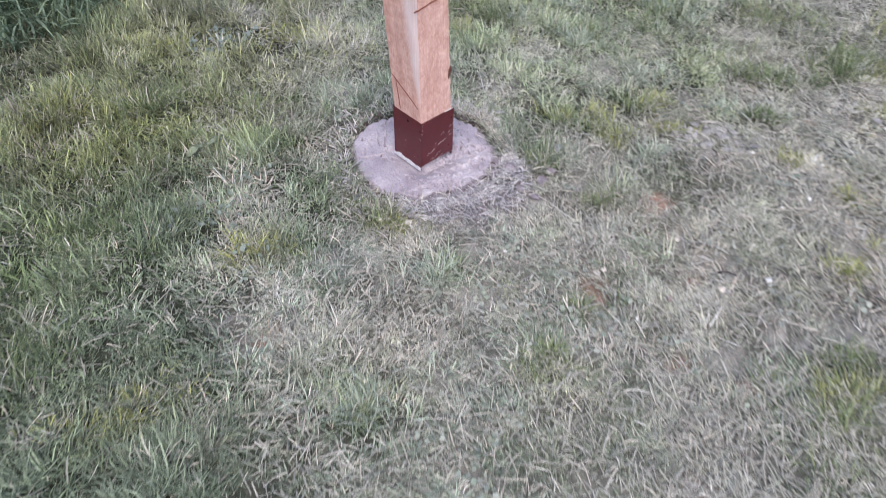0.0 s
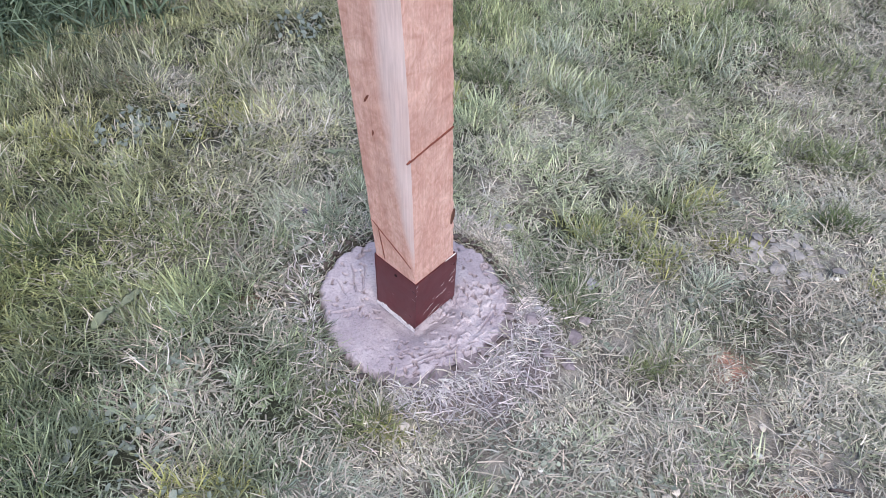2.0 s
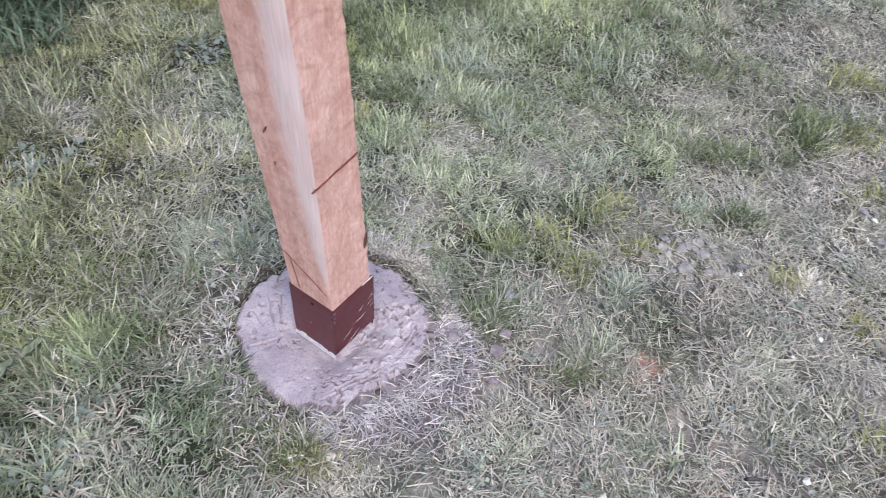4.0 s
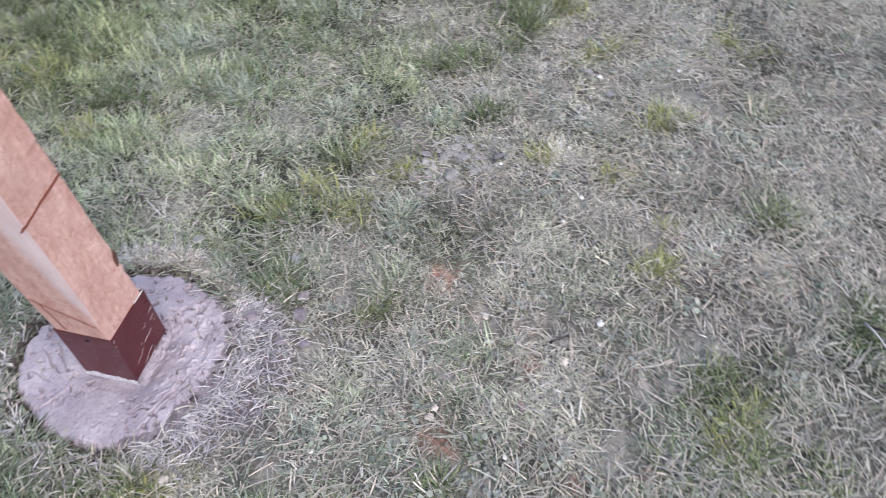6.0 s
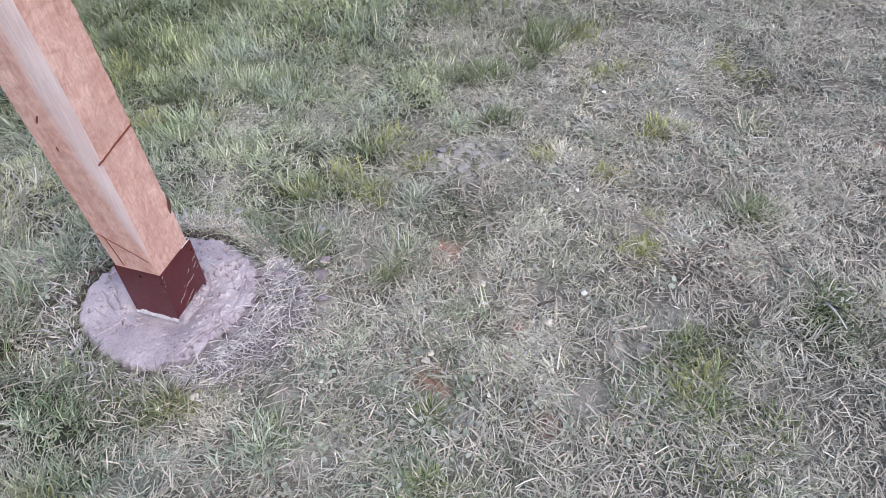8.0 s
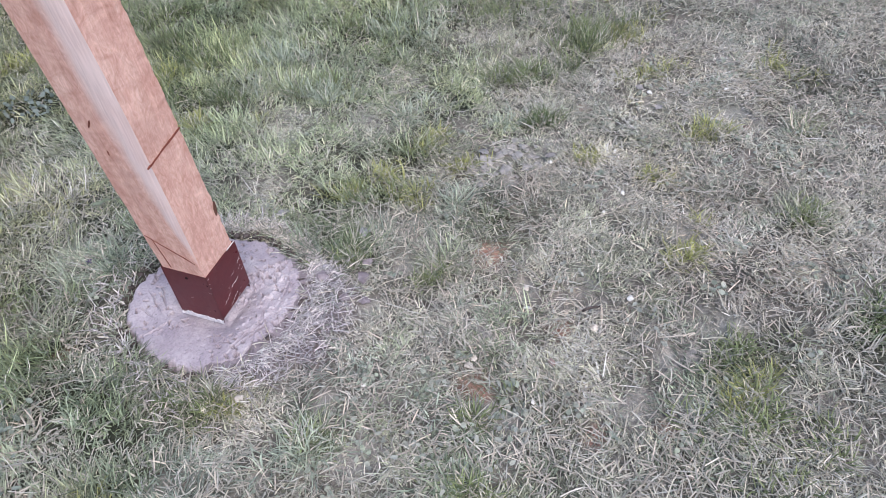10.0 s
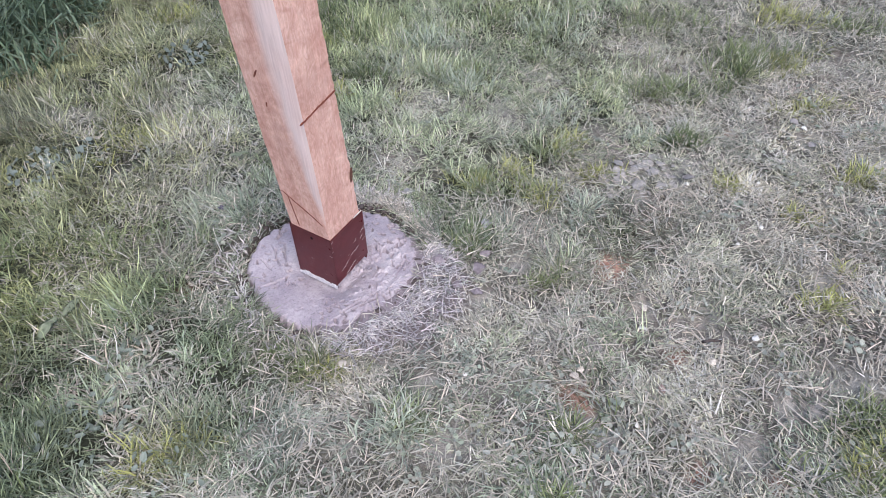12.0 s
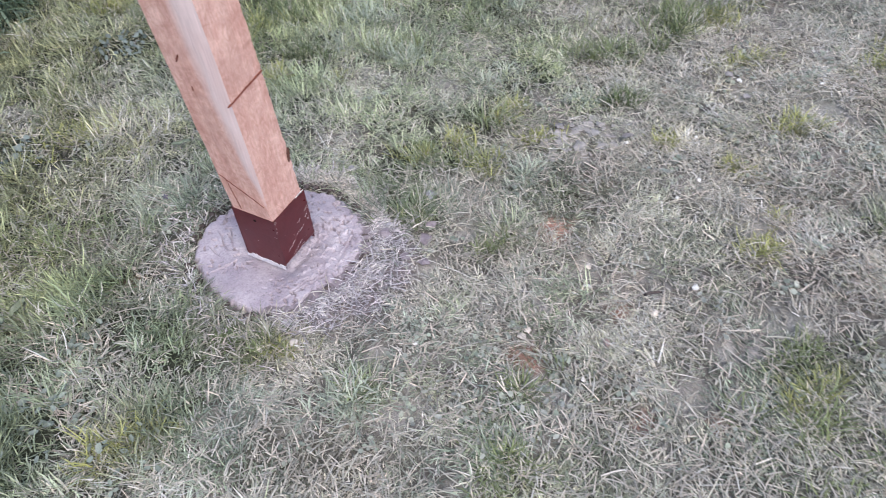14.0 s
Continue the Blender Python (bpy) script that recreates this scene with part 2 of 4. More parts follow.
SPLASHED = [(0.195, -0.04, 0.045), (0.20, -0.09, 0.05), (0.17, -0.14, 0.055), (0.11, -0.18, 0.055), (0.04, -0.185, 0.04), (-0.02, -0.185, 0.022), (-0.172, -0.04, 0.010), (-0.15, -0.09, 0.010)]
PALE_DRY = [(-0.242, -0.516, 0.09), (0.62, -0.35, 0.15), (0.3, -0.2, 0.12), (0.9, -0.05, 0.14), (-0.52, 0.60, 0.07), (1.3, 0.2, 0.2), (0.1, -0.5, 0.13), (0.5, -0.7, 0.2),
            (0.45, 0.37, 0.08), (0.27, 0.45, 0.08), (0.6, 0.5, 0.06), (0.85, 0.55, 0.06), (1.346, 0.24, 0.14), (1.23, -0.055, 0.08), (0.86, -0.26, 0.07),
            (1.28, -0.28, 0.08), (0.52, -0.53, 0.07), (0.79, -0.477, 0.07), (0.15, 0.265, 0.07), (1.115, 0.137, 0.06), (0.98, -0.46, 0.06)]
DUSTED = [(0.626, -0.257, 0.03), (0.865, -0.259, 0.04), (1.001, -0.469, 0.035), (0.524, -0.53, 0.035), (0.355, -0.468, 0.035), (0.789, -0.477, 0.03), (0.776, 0.096, 0.03), (1.172, -0.651, 0.04),
          (0.448, 0.39, 0.03), (0.299, 0.50, 0.035), (0.71, 0.034, 0.03), (1.115, 0.137, 0.03), (1.346, 0.183, 0.05), (0.699, -0.495, 0.03), (0.096, -0.404, 0.035), (-0.03, -0.385, 0.025),
          (-0.238, -0.511, 0.03), (0.40, -0.30, 0.025), (1.23, -0.055, 0.035), (1.346, 0.291, 0.05), (1.28, -0.279, 0.04), (0.625, -0.566, 0.025), (-0.572, 0.645, 0.05)]


def ground_height(x, y):
    h = 0.020 * (value_noise(x, y, 0.35, 3) - 0.5) + 0.012 * (value_noise(x, y, 0.09, 4) - 0.5) + 0.006 * (value_noise(x, y, 0.035, 5) - 0.5)
    h = h - 0.008 * spots(x, y, MUD) - 0.006 * spots(x, y, RED_SOIL)
    d = np.hypot(x, y) - footing_radius(np.arctan2(y, x))
    return h * smooth(-0.01, 0.12, d) - 0.05 * (1 - smooth(-0.012, 0.016, d))


def lushness(x, y):
    """1 where the lawn is long and green, 0 where it is short, dusty and dry."""
    w = 0.22 * (value_noise(x, y, 0.3, 11) - 0.5) + 0.12 * (value_noise(x, y, 0.1, 12) - 0.5)
    left = 0.95 * smooth(-0.10, -0.52, x - 0.25 * np.maximum(-0.35 - y, 0) + 0.16 * smooth(0.0, 0.15, y) - 0.26 * np.maximum(y - 0.2, 0) + 0.5 * w)
    back = 0.80 * smooth(0.30, 0.85, y - 0.32 * np.maximum(x - 0.45, 0) + 1.5 * w)
    side = ((0.55 * (x - 0.22) - 0.95 * (y + 0.02)) / -1.1) + 0.9 * w
    sage = 0.50 * smooth(-0.04, 0.10, side) * smooth(1.25, 0.7, x)
    return np.clip(np.maximum(np.maximum(left, back), sage) + 0.7 * spots(x, y, GREENER, 0.9) - 0.55 * spots(x, y, PALE_DRY), 0, 1)


def scatter(count, x0, x1, y0, y1, rng):
    return rng.uniform(x0, x1, count), rng.uniform(y0, y1, count)


VIEWED = [(-0.68, -0.95), (0.9, -1.12), (2.45, -0.38), (2.1, 0.5), (1.95, 0.8), (0.5, 1.35), (-0.24, 1.5), (-0.95, 1.45), (-1.45, 0.75)]


def outside(x, y):
    """Metres by which points lie outside the plot of lawn that is grown densely."""
    far = np.full(len(x), -9.0)
    for (ax, ay), (bx, by) in zip(VIEWED, VIEWED[1:] + VIEWED[:1]):
        far = np.maximum(far, ((by - ay) * (x - ax) - (bx - ax) * (y - ay)) / math.hypot(bx - ax, by - ay))
    return far


def in_plot(x, y):
    return outside(x, y) < 0


def blade_mesh(name, x, y, length, width, lean, curl, turn, tint, material, sections=2, lift=0.0, blunt=False, wave=0.45):
    """One mesh of narrow blades that bend from lean to lean + curl (radians) towards turn, pointed or blunt."""
    n = len(x)
    hgt = ground_height(x, y) + lift
    rows = []
    cx, cy, cz = x.copy(), y.copy(), hgt - 0.002
    twist = np.sin(turn * 7.0 + length * 900) * 0.6
    bend = np.sin(turn * 13.0 + length * 2300) * wave
    shape = {2: (0.95, 1.0, 0.7), 3: (0.85, 1.0, 0.85, 0.6)}[sections]
    last = sections + 1 if blunt else sections
    for k in range(sections + 1):
        way = turn + bend * k
        dx, dy = np.cos(way), np.sin(way)
        wx, wy, wz = -dy * np.cos(twist), dx * np.cos(twist), np.sin(twist) * 0.6
        if k:
            ang = np.minimum(lean + curl * (k - 0.5) / sections, 1.9)
            step = length / sections
            cx, cy, cz = cx + dx * np.sin(ang) * step, cy + dy * np.sin(ang) * step, cz + np.cos(ang) * step
            cz = np.maximum(cz, hgt + 0.001 + 0.002 * (k % 2))
        if k < last:
            h = width * shape[k] / 2
            rows.append(np.stack([cx - wx * h, cy - wy * h, cz - wz * h], 1))
            rows.append(np.stack([cx + wx * h, cy + wy * h, cz + wz * h], 1))
        else:
            rows.append(np.stack([cx, cy, cz], 1))
    per = len(rows)
    verts = np.stack(rows, 1).reshape(-1, 3)
    first = np.arange(n)[:, None] * per
    parts = [first + np.array([2 * k, 2 * k + 1, 2 * k + 3, 2 * k + 2]) for k in range(last - 1)]
    if not blunt:
        parts.append(first + np.array([per - 3, per - 2, per - 1]))
    loops = np.concatenate(parts, 1).reshape(-1)
    sizes = np.tile(np.array([4] * (last - 1) + ([] if blunt else [3])), n)
    me = bpy.data.meshes.new(name)
    me.vertices.add(len(verts))
    me.vertices.foreach_set("co", verts.astype(np.float32).ravel())
    me.loops.add(len(loops))
    me.loops.foreach_set("vertex_index", loops.astype(np.int32))
    me.polygons.add(len(sizes))
    me.polygons.foreach_set("loop_start", np.concatenate([[0], np.cumsum(sizes)[:-1]]).astype(np.int32))
    me.polygons.foreach_set("loop_total", sizes.astype(np.int32))
    me.polygons.foreach_set("use_smooth", np.ones(len(sizes), bool))
    me.update(calc_edges=True)
    col = me.attributes.new("tint", "FLOAT_COLOR", "POINT")
    rgba = np.ones((n, per, 4), np.float32)
    rgba[:, :, :3] = np.minimum(tint, (0.76, 0.73, 0.69))[:, None, :]
    col.data.foreach_set("color", rgba.ravel())
    me.materials.append(material)
    return new(name, me)


def blend(a, b, k):
    return a * (1 - k[:, None]) + b * k[:, None]


DUSTY = np.array((0.430, 0.420, 0.345))
BLUISH = np.array((0.275, 0.318, 0.262))
GREEN = np.array((0.170, 0.217, 0.100))
DEEP = np.array((0.075, 0.112, 0.066))
SAGE = np.array((0.43, 0.475, 0.315))
FRONT = np.array((0.260, 0.300, 0.210))
WARM = np.array((0.555, 0.54, 0.415))
YELLOW = np.array((0.315, 0.318, 0.148))
STRAW_TONE = np.array((0.560, 0.512, 0.450))
PALE = np.array((0.64, 0.61, 0.55))
MOSS = np.array((0.225, 0.262, 0.170))
OLIVE = np.array((0.450, 0.415, 0.235))
ASHEN = np.array((0.305, 0.278, 0.252))
REDDISH = np.array((0.560, 0.350, 0.280))
OLIVE_SPOTS = [(0.95, -0.10, 0.09), (1.11, -0.03, 0.05), (0.86, 0.02, 0.06), (0.84, -0.30, 0.06), (1.03, 0.12, 0.06), (0.72, -0.60, 0.06), (-0.05, -0.24, 0.05), (0.55, 0.24, 0.05), (-0.30, -0.33, 0.06), (0.25, -0.62, 0.07)]
PINKISH = np.array((0.54, 0.425, 0.375))
CEMENT = np.array((0.68, 0.625, 0.645))


def lawn_tint(x, y, rng):
    """Colours for points of the lawn (blades, or the middles of clumps)."""
    lush = lushness(x, y)
    n = len(x)
    n1, n2, n3 = value_noise(x, y, 0.14, 21), value_noise(x, y, 0.22, 22), value_noise(x, y, 0.06, 23)
    c = blend(np.tile(DUSTY, (n, 1)), BLUISH, smooth(0.3, 0.75, n1))
    c = blend(c, GREEN, np.clip(lush * 0.85 + 0.45 * smooth(0.5, 0.9, n3), 0, 1))
    c = blend(c, YELLOW, np.clip(smooth(0.45, 0.85, n2) * (0.3 + 0.4 * lush) + 0.6 * np.maximum(smooth(0.05, -0.35, x) * smooth(0.15, 0.45, y), 1.2 * smooth(-0.42, -0.62, x + 0.2 * (n1 - 0.5)) * smooth(-0.45, -0.1, y)) + 0.35 * lush * smooth(0.2, 0.5, y) * smooth(0.35, 0.65, n3), 0, 1) * rng.uniform(0.2, 1, n))
    c = blend(c, BLUISH, smooth(0.6, 0.9, 1 - n2) * 0.6 * rng.uniform(0, 1, n))
    c = blend(c, BLUISH * np.array((0.72, 0.74, 0.76)), 0.72 * smooth(-0.1, -0.3, x) * smooth(-0.68, -0.45, x) * smooth(0.12, -0.15, y) * rng.uniform(0.3, 1, n))
    dry = rng.uniform(0, 1, n) < (0.12 + 0.45 * smooth(0.35, 0.8, value_noise(x, y, 0.17, 27)) + 0.35 * spots(x, y, PALE_DRY)) * (1 - lush) + 0.04
    c = blend(c, STRAW_TONE, dry * 0.8)
    c = blend(c, STRAW_TONE, 0.22 * smooth(0.1, -0.3, x) * smooth(0.1, 0.5, y) * rng.uniform(0.3, 1, n))
    c = blend(c, PINKISH, 0.55 * dry * smooth(0.45, 0.8, value_noise(x, y, 0.13, 28)))
    c = c * (1 + 0.25 * lush * smooth(0.15, 0.5, y) * smooth(-0.5, 0.1, x))[:, None]
    c = blend(c, SAGE, 0.8 * smooth(0.02, 0.2, y) * smooth(0.62, 0.35, np.hypot(x - 0.42, 0.75 * (y - 0.45))) * rng.uniform(0.3, 1, n))
    c = blend(c, FRONT, 0.45 * smooth(-0.30, -0.60, y + 0.12 * (n1 - 0.5)) * smooth(1.0, 0.2, x) * rng.uniform(0.2, 1, n))
    c = blend(c, WARM, 0.42 * smooth(0.55, 0.15, np.hypot(x - 0.78, 1.2 * (y + 0.08))) * rng.uniform(0.2, 1, n))
    # patches in the worn part: mossy, olive, greyed and bleached ones
    dryness = 1 - lush
    patch, fine = value_noise(x, y, 0.12, 24), value_noise(x, y, 0.05, 25)
    c = blend(c, MOSS, dryness * 0.75 * smooth(0.52, 0.80, 0.6 * patch + 0.4 * fine) * rng.uniform(0.4, 1, n))
    c = blend(c, OLIVE, 0.75 * spots(x, y, OLIVE_SPOTS, 1.0) * rng.uniform(0.3, 1, n))
    c = blend(c, ASHEN, dryness * 0.42 * smooth(0.95, 1.4, x + 0.3 * (patch - 0.5)) * smooth(0.10, -0.2, y) * rng.uniform(0.4, 1, n))
    c = blend(c, PINKISH, 0.32 * dryness * smooth(0.65, 1.0, x) * rng.uniform(0, 1, n))
    c = c * (1 + 0.42 * dryness * (smooth(0.25, 0.75, value_noise(x, y, 0.075, 26)) - 0.5))[:, None]
    c = c * (1 + 0.22 * spots(x, y, [(1.3, 0.13, 0.28)], 1.0) - 0.22 * smooth(-0.45, -0.75, y) * smooth(0.6, 0.9, x) - 0.15 * smooth(-0.3, -0.6, x) * smooth(0.0, 0.25, y))[:, None]
    c = blend(c, np.array((0.125, 0.165, 0.092)), 0.65 * smooth(-0.72, -0.98, x) * smooth(0.25, 0.5, y))
    return blend(c, REDDISH, 0.45 * spots(x, y, RED_SOIL, 0.9) * rng.uniform(0.3, 1, n))


# ---- ground ----
def build_ground():
    fine_x, fine_y = np.arange(-1.7, 2.75, 0.014), np.arange(-1.35, 2.05, 0.014)
    far = np.array([4, 6, 10, 20, 50, 150, 500])
    xs = np.concatenate([fine_x[0] - far[::-1], fine_x, fine_x[-1] + far])
    ys = np.concatenate([fine_y[0] - far[::-1], fine_y, fine_y[-1] + far])
    gx, gy = np.meshgrid(xs, ys)
    x, y = gx.ravel(), gy.ravel()
    near = (np.abs(x - 0.5) < 2.3) & (np.abs(y - 0.35) < 1.8)
    z = np.where(near, ground_height(x, y), 0.0)
    nx, ny = len(xs), len(ys)
    i = np.arange(nx * ny).reshape(ny, nx)
    faces = np.stack([i[:-1, :-1], i[:-1, 1:], i[1:, 1:], i[1:, :-1]], -1).reshape(-1, 4)
    me = bpy.data.meshes.new("ground")
    me.from_pydata(np.stack([x, y, z], 1).tolist(), [], faces.tolist())
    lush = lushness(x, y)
    # soil colour darkened to stand for shade between blades, most under lush grass
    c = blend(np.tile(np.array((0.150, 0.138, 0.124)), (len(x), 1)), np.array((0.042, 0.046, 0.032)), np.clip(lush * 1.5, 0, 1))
    c = blend(c, np.array((0.34, 0.322, 0.298)), np.clip(spots(x, y, MUD), 0, 1))
    c = blend(c, np.array((0.37, 0.345, 0.325)), np.clip(spots(x, y, DUSTED, 1.0), 0, 1))
    c = blend(c, np.array((0.27, 0.245, 0.22)), 0.7 * (1 - lush) * smooth(0.60, 0.78, value_noise(x, y, 0.055, 91)))
    c = blend(c, np.array((0.43, 0.250, 0.205)), 0.9 * spots(x, y, RED_SOIL))
    c = blend(c, np.array((0.19, 0.160, 0.168)), 0.9 * spots(x, y, SPLASHED))
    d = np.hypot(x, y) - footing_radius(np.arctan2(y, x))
    # dark soil round the rim, with the slab's edge shadow painted in
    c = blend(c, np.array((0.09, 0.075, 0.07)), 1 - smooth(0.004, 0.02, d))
    c = blend(c, np.array((0.150, 0.155, 0.110)), smooth(0.0, 0.2, outside(x, y) + 0.1 * (value_noise(x, y, 0.2, 71) - 0.5)))
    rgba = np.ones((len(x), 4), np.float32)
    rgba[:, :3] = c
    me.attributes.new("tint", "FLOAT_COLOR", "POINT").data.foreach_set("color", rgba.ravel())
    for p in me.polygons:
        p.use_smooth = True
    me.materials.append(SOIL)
    return tagged(new("ground", me), "uneven dusty grey-brown soil under a worn lawn, darkened for shade between blades", "ground", kind="structure")


build_ground()


# ---- grass ----
def off_footing(x, y, margin=0.0):
    return np.hypot(x, y) > footing_radius(np.arctan2(y, x)) + margin


def grow_clumps(name, count, per, spread, box, keep_of, rng, sizes, leans, widths, sections, material, extra_tone=0.0, pale=0.1):
    """Blades that fan out of many small clumps, so that the lawn has a nap."""
    cx, cy = scatter(count, *box, rng)
    lush = lushness(cx, cy)
    keep = rng.uniform(0, 1, count) < keep_of(cx, cy, lush) * np.exp(-np.maximum(outside(cx, cy), 0) / 0.22)
    cx, cy, lush = cx[keep], cy[keep], lush[keep]
    m = len(cx)
    tone = lawn_tint(cx, cy, rng) * rng.uniform(0.52, 1.42, (m, 1)) * (0.55 + 0.60 * value_noise(cx, cy, 0.07, 47) + 0.42 * value_noise(cx, cy, 0.21, 48))[:, None]
    tall = rng.uniform(0.7, 1.25, m) * (0.55 + 0.9 * value_noise(cx, cy, 0.10, 42))
    flow = 6.28 * value_noise(cx, cy, 0.2, 41) * 1.7 + rng.normal(0, 0.5, m)
    k = np.repeat(np.arange(m), per)
    n = len(k)
    a, d = rng.uniform(0, 6.28, n), np.abs(rng.normal(0, spread, n))
    x, y = cx[k] + d * np.cos(a), cy[k] + d * np.sin(a)
    ok = off_footing(x, y, 0.003)
    k, a, x, y = k[ok], a[ok], x[ok], y[ok]
    n = len(k)
    fan = rng.uniform(0, 1, n) < 0.55
    turn = np.where(fan, a + rng.normal(0, 0.5, n), flow[k] + rng.normal(0, 0.6, n))
    lu = lush[k]
    length = (sizes[0] * (1 - lu) + sizes[1] * lu) * tall[k] * rng.uniform(0.55, 1.25, n)
    lean = np.clip((leans[0] * (1 - lu) + leans[1] * lu) + rng.normal(0, 0.27, n), 0.05, 1.52)
    tint = tone[k] * rng.uniform(0.58, 1.34, (n, 1)) * (1 + extra_tone)
    tint = blend(tint, PALE * rng.uniform(0.7, 1.1, (n, 1)), (rng.uniform(0, 1, n) < pale * (1.15 - lu)) * rng.uniform(0.4, 1, n))
    wet = np.clip(spots(x, y, SPLASHED) * 1.1, 0, 1) * (rng.uniform(0, 1, n) < 0.75)
    tint = blend(tint, CEMENT * rng.uniform(0.3, 1.0, (n, 1)), wet)
    return blade_mesh(name, x, y, length, rng.uniform(*widths, n), lean, rng.uniform(-0.12, 0.42, n) * (0.3 + 0.7 * lu), turn, tint, material, sections, wave=0.10 + 0.35 * lu)


def grow_lawn():
    rng = np.random.default_rng(5)
    near = (-2.1, 3.0, -1.7, 2.2)

    def cover(x, y, lush):
        bare = np.maximum(spots(x, y, MUD), spots(x, y, RED_SOIL, 1.0))
        bare = np.maximum(bare, 0.85 * spots(x, y, DUSTED, 1.0))
        bare = np.maximum(bare, 0.75 * (1 - lush) * smooth(0.62, 0.80, value_noise(x, y, 0.055, 91)))
        return (0.25 - 0.12 * lush + 1.2 * value_noise(x, y, 0.045, 31)) * (1 - 0.15 * lush) * (1 - 0.88 * bare) * (1 - 0.8 * spots(x, y, WEEDY)) * (1 - 0.8 * spots(x, y, SPLASHED))

    ob = grow_clumps("lawn_grass", 175000, 9, 0.011, near, cover, rng, (0.024, 0.037), (1.36, 0.88), (0.0011, 0.0026), 2, BLADE, 0.0, 0.08)
    tagged(ob, "short trodden lawn, dusty grey-green mixed with straw-coloured blades", "grass", kind="stuff")

    def long_cover(x, y, lush):
        return (0.05 + 0.67 * lush) * (1 - 0.9 * spots(x, y, SPLASHED)) * (0.02 + 1.2 * value_noise(x, y, 0.07, 33)) * (1 - spots(x, y, MUD)) * (1 - 0.9 * spots(x, y, WEEDY))

    ob = grow_clumps("long_lawn_grass", 33000, 14, 0.011, near, long_cover, rng, (0.038, 0.046), (0.95, 0.66), (0.0012, 0.0028), 3, BLADE, 0.05, 0.06)
    tagged(ob, "longer green lawn grass with yellowish tips, unmown", "grass", kind="stuff")

    x, y = scatter(150000, -1.5, 2.4, -1.15, 1.5, rng)
    lush = lushness(x, y)
    keep = off_footing(x, y, 0.0) & in_plot(x, y) & (rng.uniform(0, 1, len(x)) < (1 - 0.85 * lush) * (0.3 + 0.8 * value_noise(x, y, 0.08, 35)) * (1 - 0.6 * spots(x, y, RED_SOIL)) * (1 - 0.75 * spots(x, y, MUD)) * (1 - 0.6 * spots(x, y, SPLASHED)))
    x, y = x[keep], y[keep]
    n = len(x)
    tone = blend(np.tile(STRAW_TONE, (n, 1)), DUSTY, rng.uniform(0, 1, n))
    tone = blend(tone, PINKISH, 0.5 * rng.uniform(0, 1, n) * value_noise(x, y, 0.2, 37))
    tone = blend(tone, PALE, (rng.uniform(0, 1, n) < 0.10) * 0.8)
    tone = blend(tone, CEMENT * 0.85, spots(x, y, SPLASHED) * (rng.uniform(0, 1, n) < 0.7))
    ob = blade_mesh("dry_grass_clippings", x, y, rng.uniform(0.010, 0.050, n) * rng.uniform(0.6, 1, n), rng.uniform(0.0011, 0.0025, n), rng.uniform(1.3, 1.56, n), rng.uniform(-0.08, 0.12, n),
                    rng.uniform(0, 6.28, n), tone * rng.uniform(0.55, 1.15, (n, 1)), STRAW, 2, 0.008, True, 0.12)
    tagged(ob, "dry straw-coloured clippings lying on the lawn", "dry grass", kind="stuff")

    # blades stiff with cement round the footing
    a = rng.uniform(-np.pi, np.pi, 15000)
    r = footing_radius(a) + np.abs(rng.normal(0.006, 0.042, len(a)))
    x, y = r * np.cos(a), r * np.sin(a)
    back = smooth(-0.2, 0.2, a) * smooth(1.6, 0.9, a) * smooth(0.05, 0.02, r - footing_radius(a))
    keep = off_footing(x, y, 0.002) & (rng.uniform(0, 1, len(a)) < 0.05 + 0.42 * spots(x, y, SPLASHED, 0.9) + 0.75 * back)
    x, y, a, back = x[keep], y[keep], a[keep], back[keep]
    n = len(x)
    tone = blend(np.tile(CEMENT * 1.15, (n, 1)), STRAW_TONE * 1.15, np.clip(back, 0, 1))
    ob = blade_mesh("cement_coated_grass", x, y, rng.uniform(0.012, 0.038, n), rng.uniform(0.0010, 0.0024, n), rng.uniform(1.05, 1.5, n), rng.uniform(-0.1, 0.2, n),
                    a + rng.normal(0, 1.1, n), tone * rng.uniform(0.32, 1.2, (n, 1)), STRAW, 3, 0.005, False, 0.2)
    tagged(ob, "grass blades whitened by splashed cement around the footing", "grass", kind="stuff")


grow_lawn()


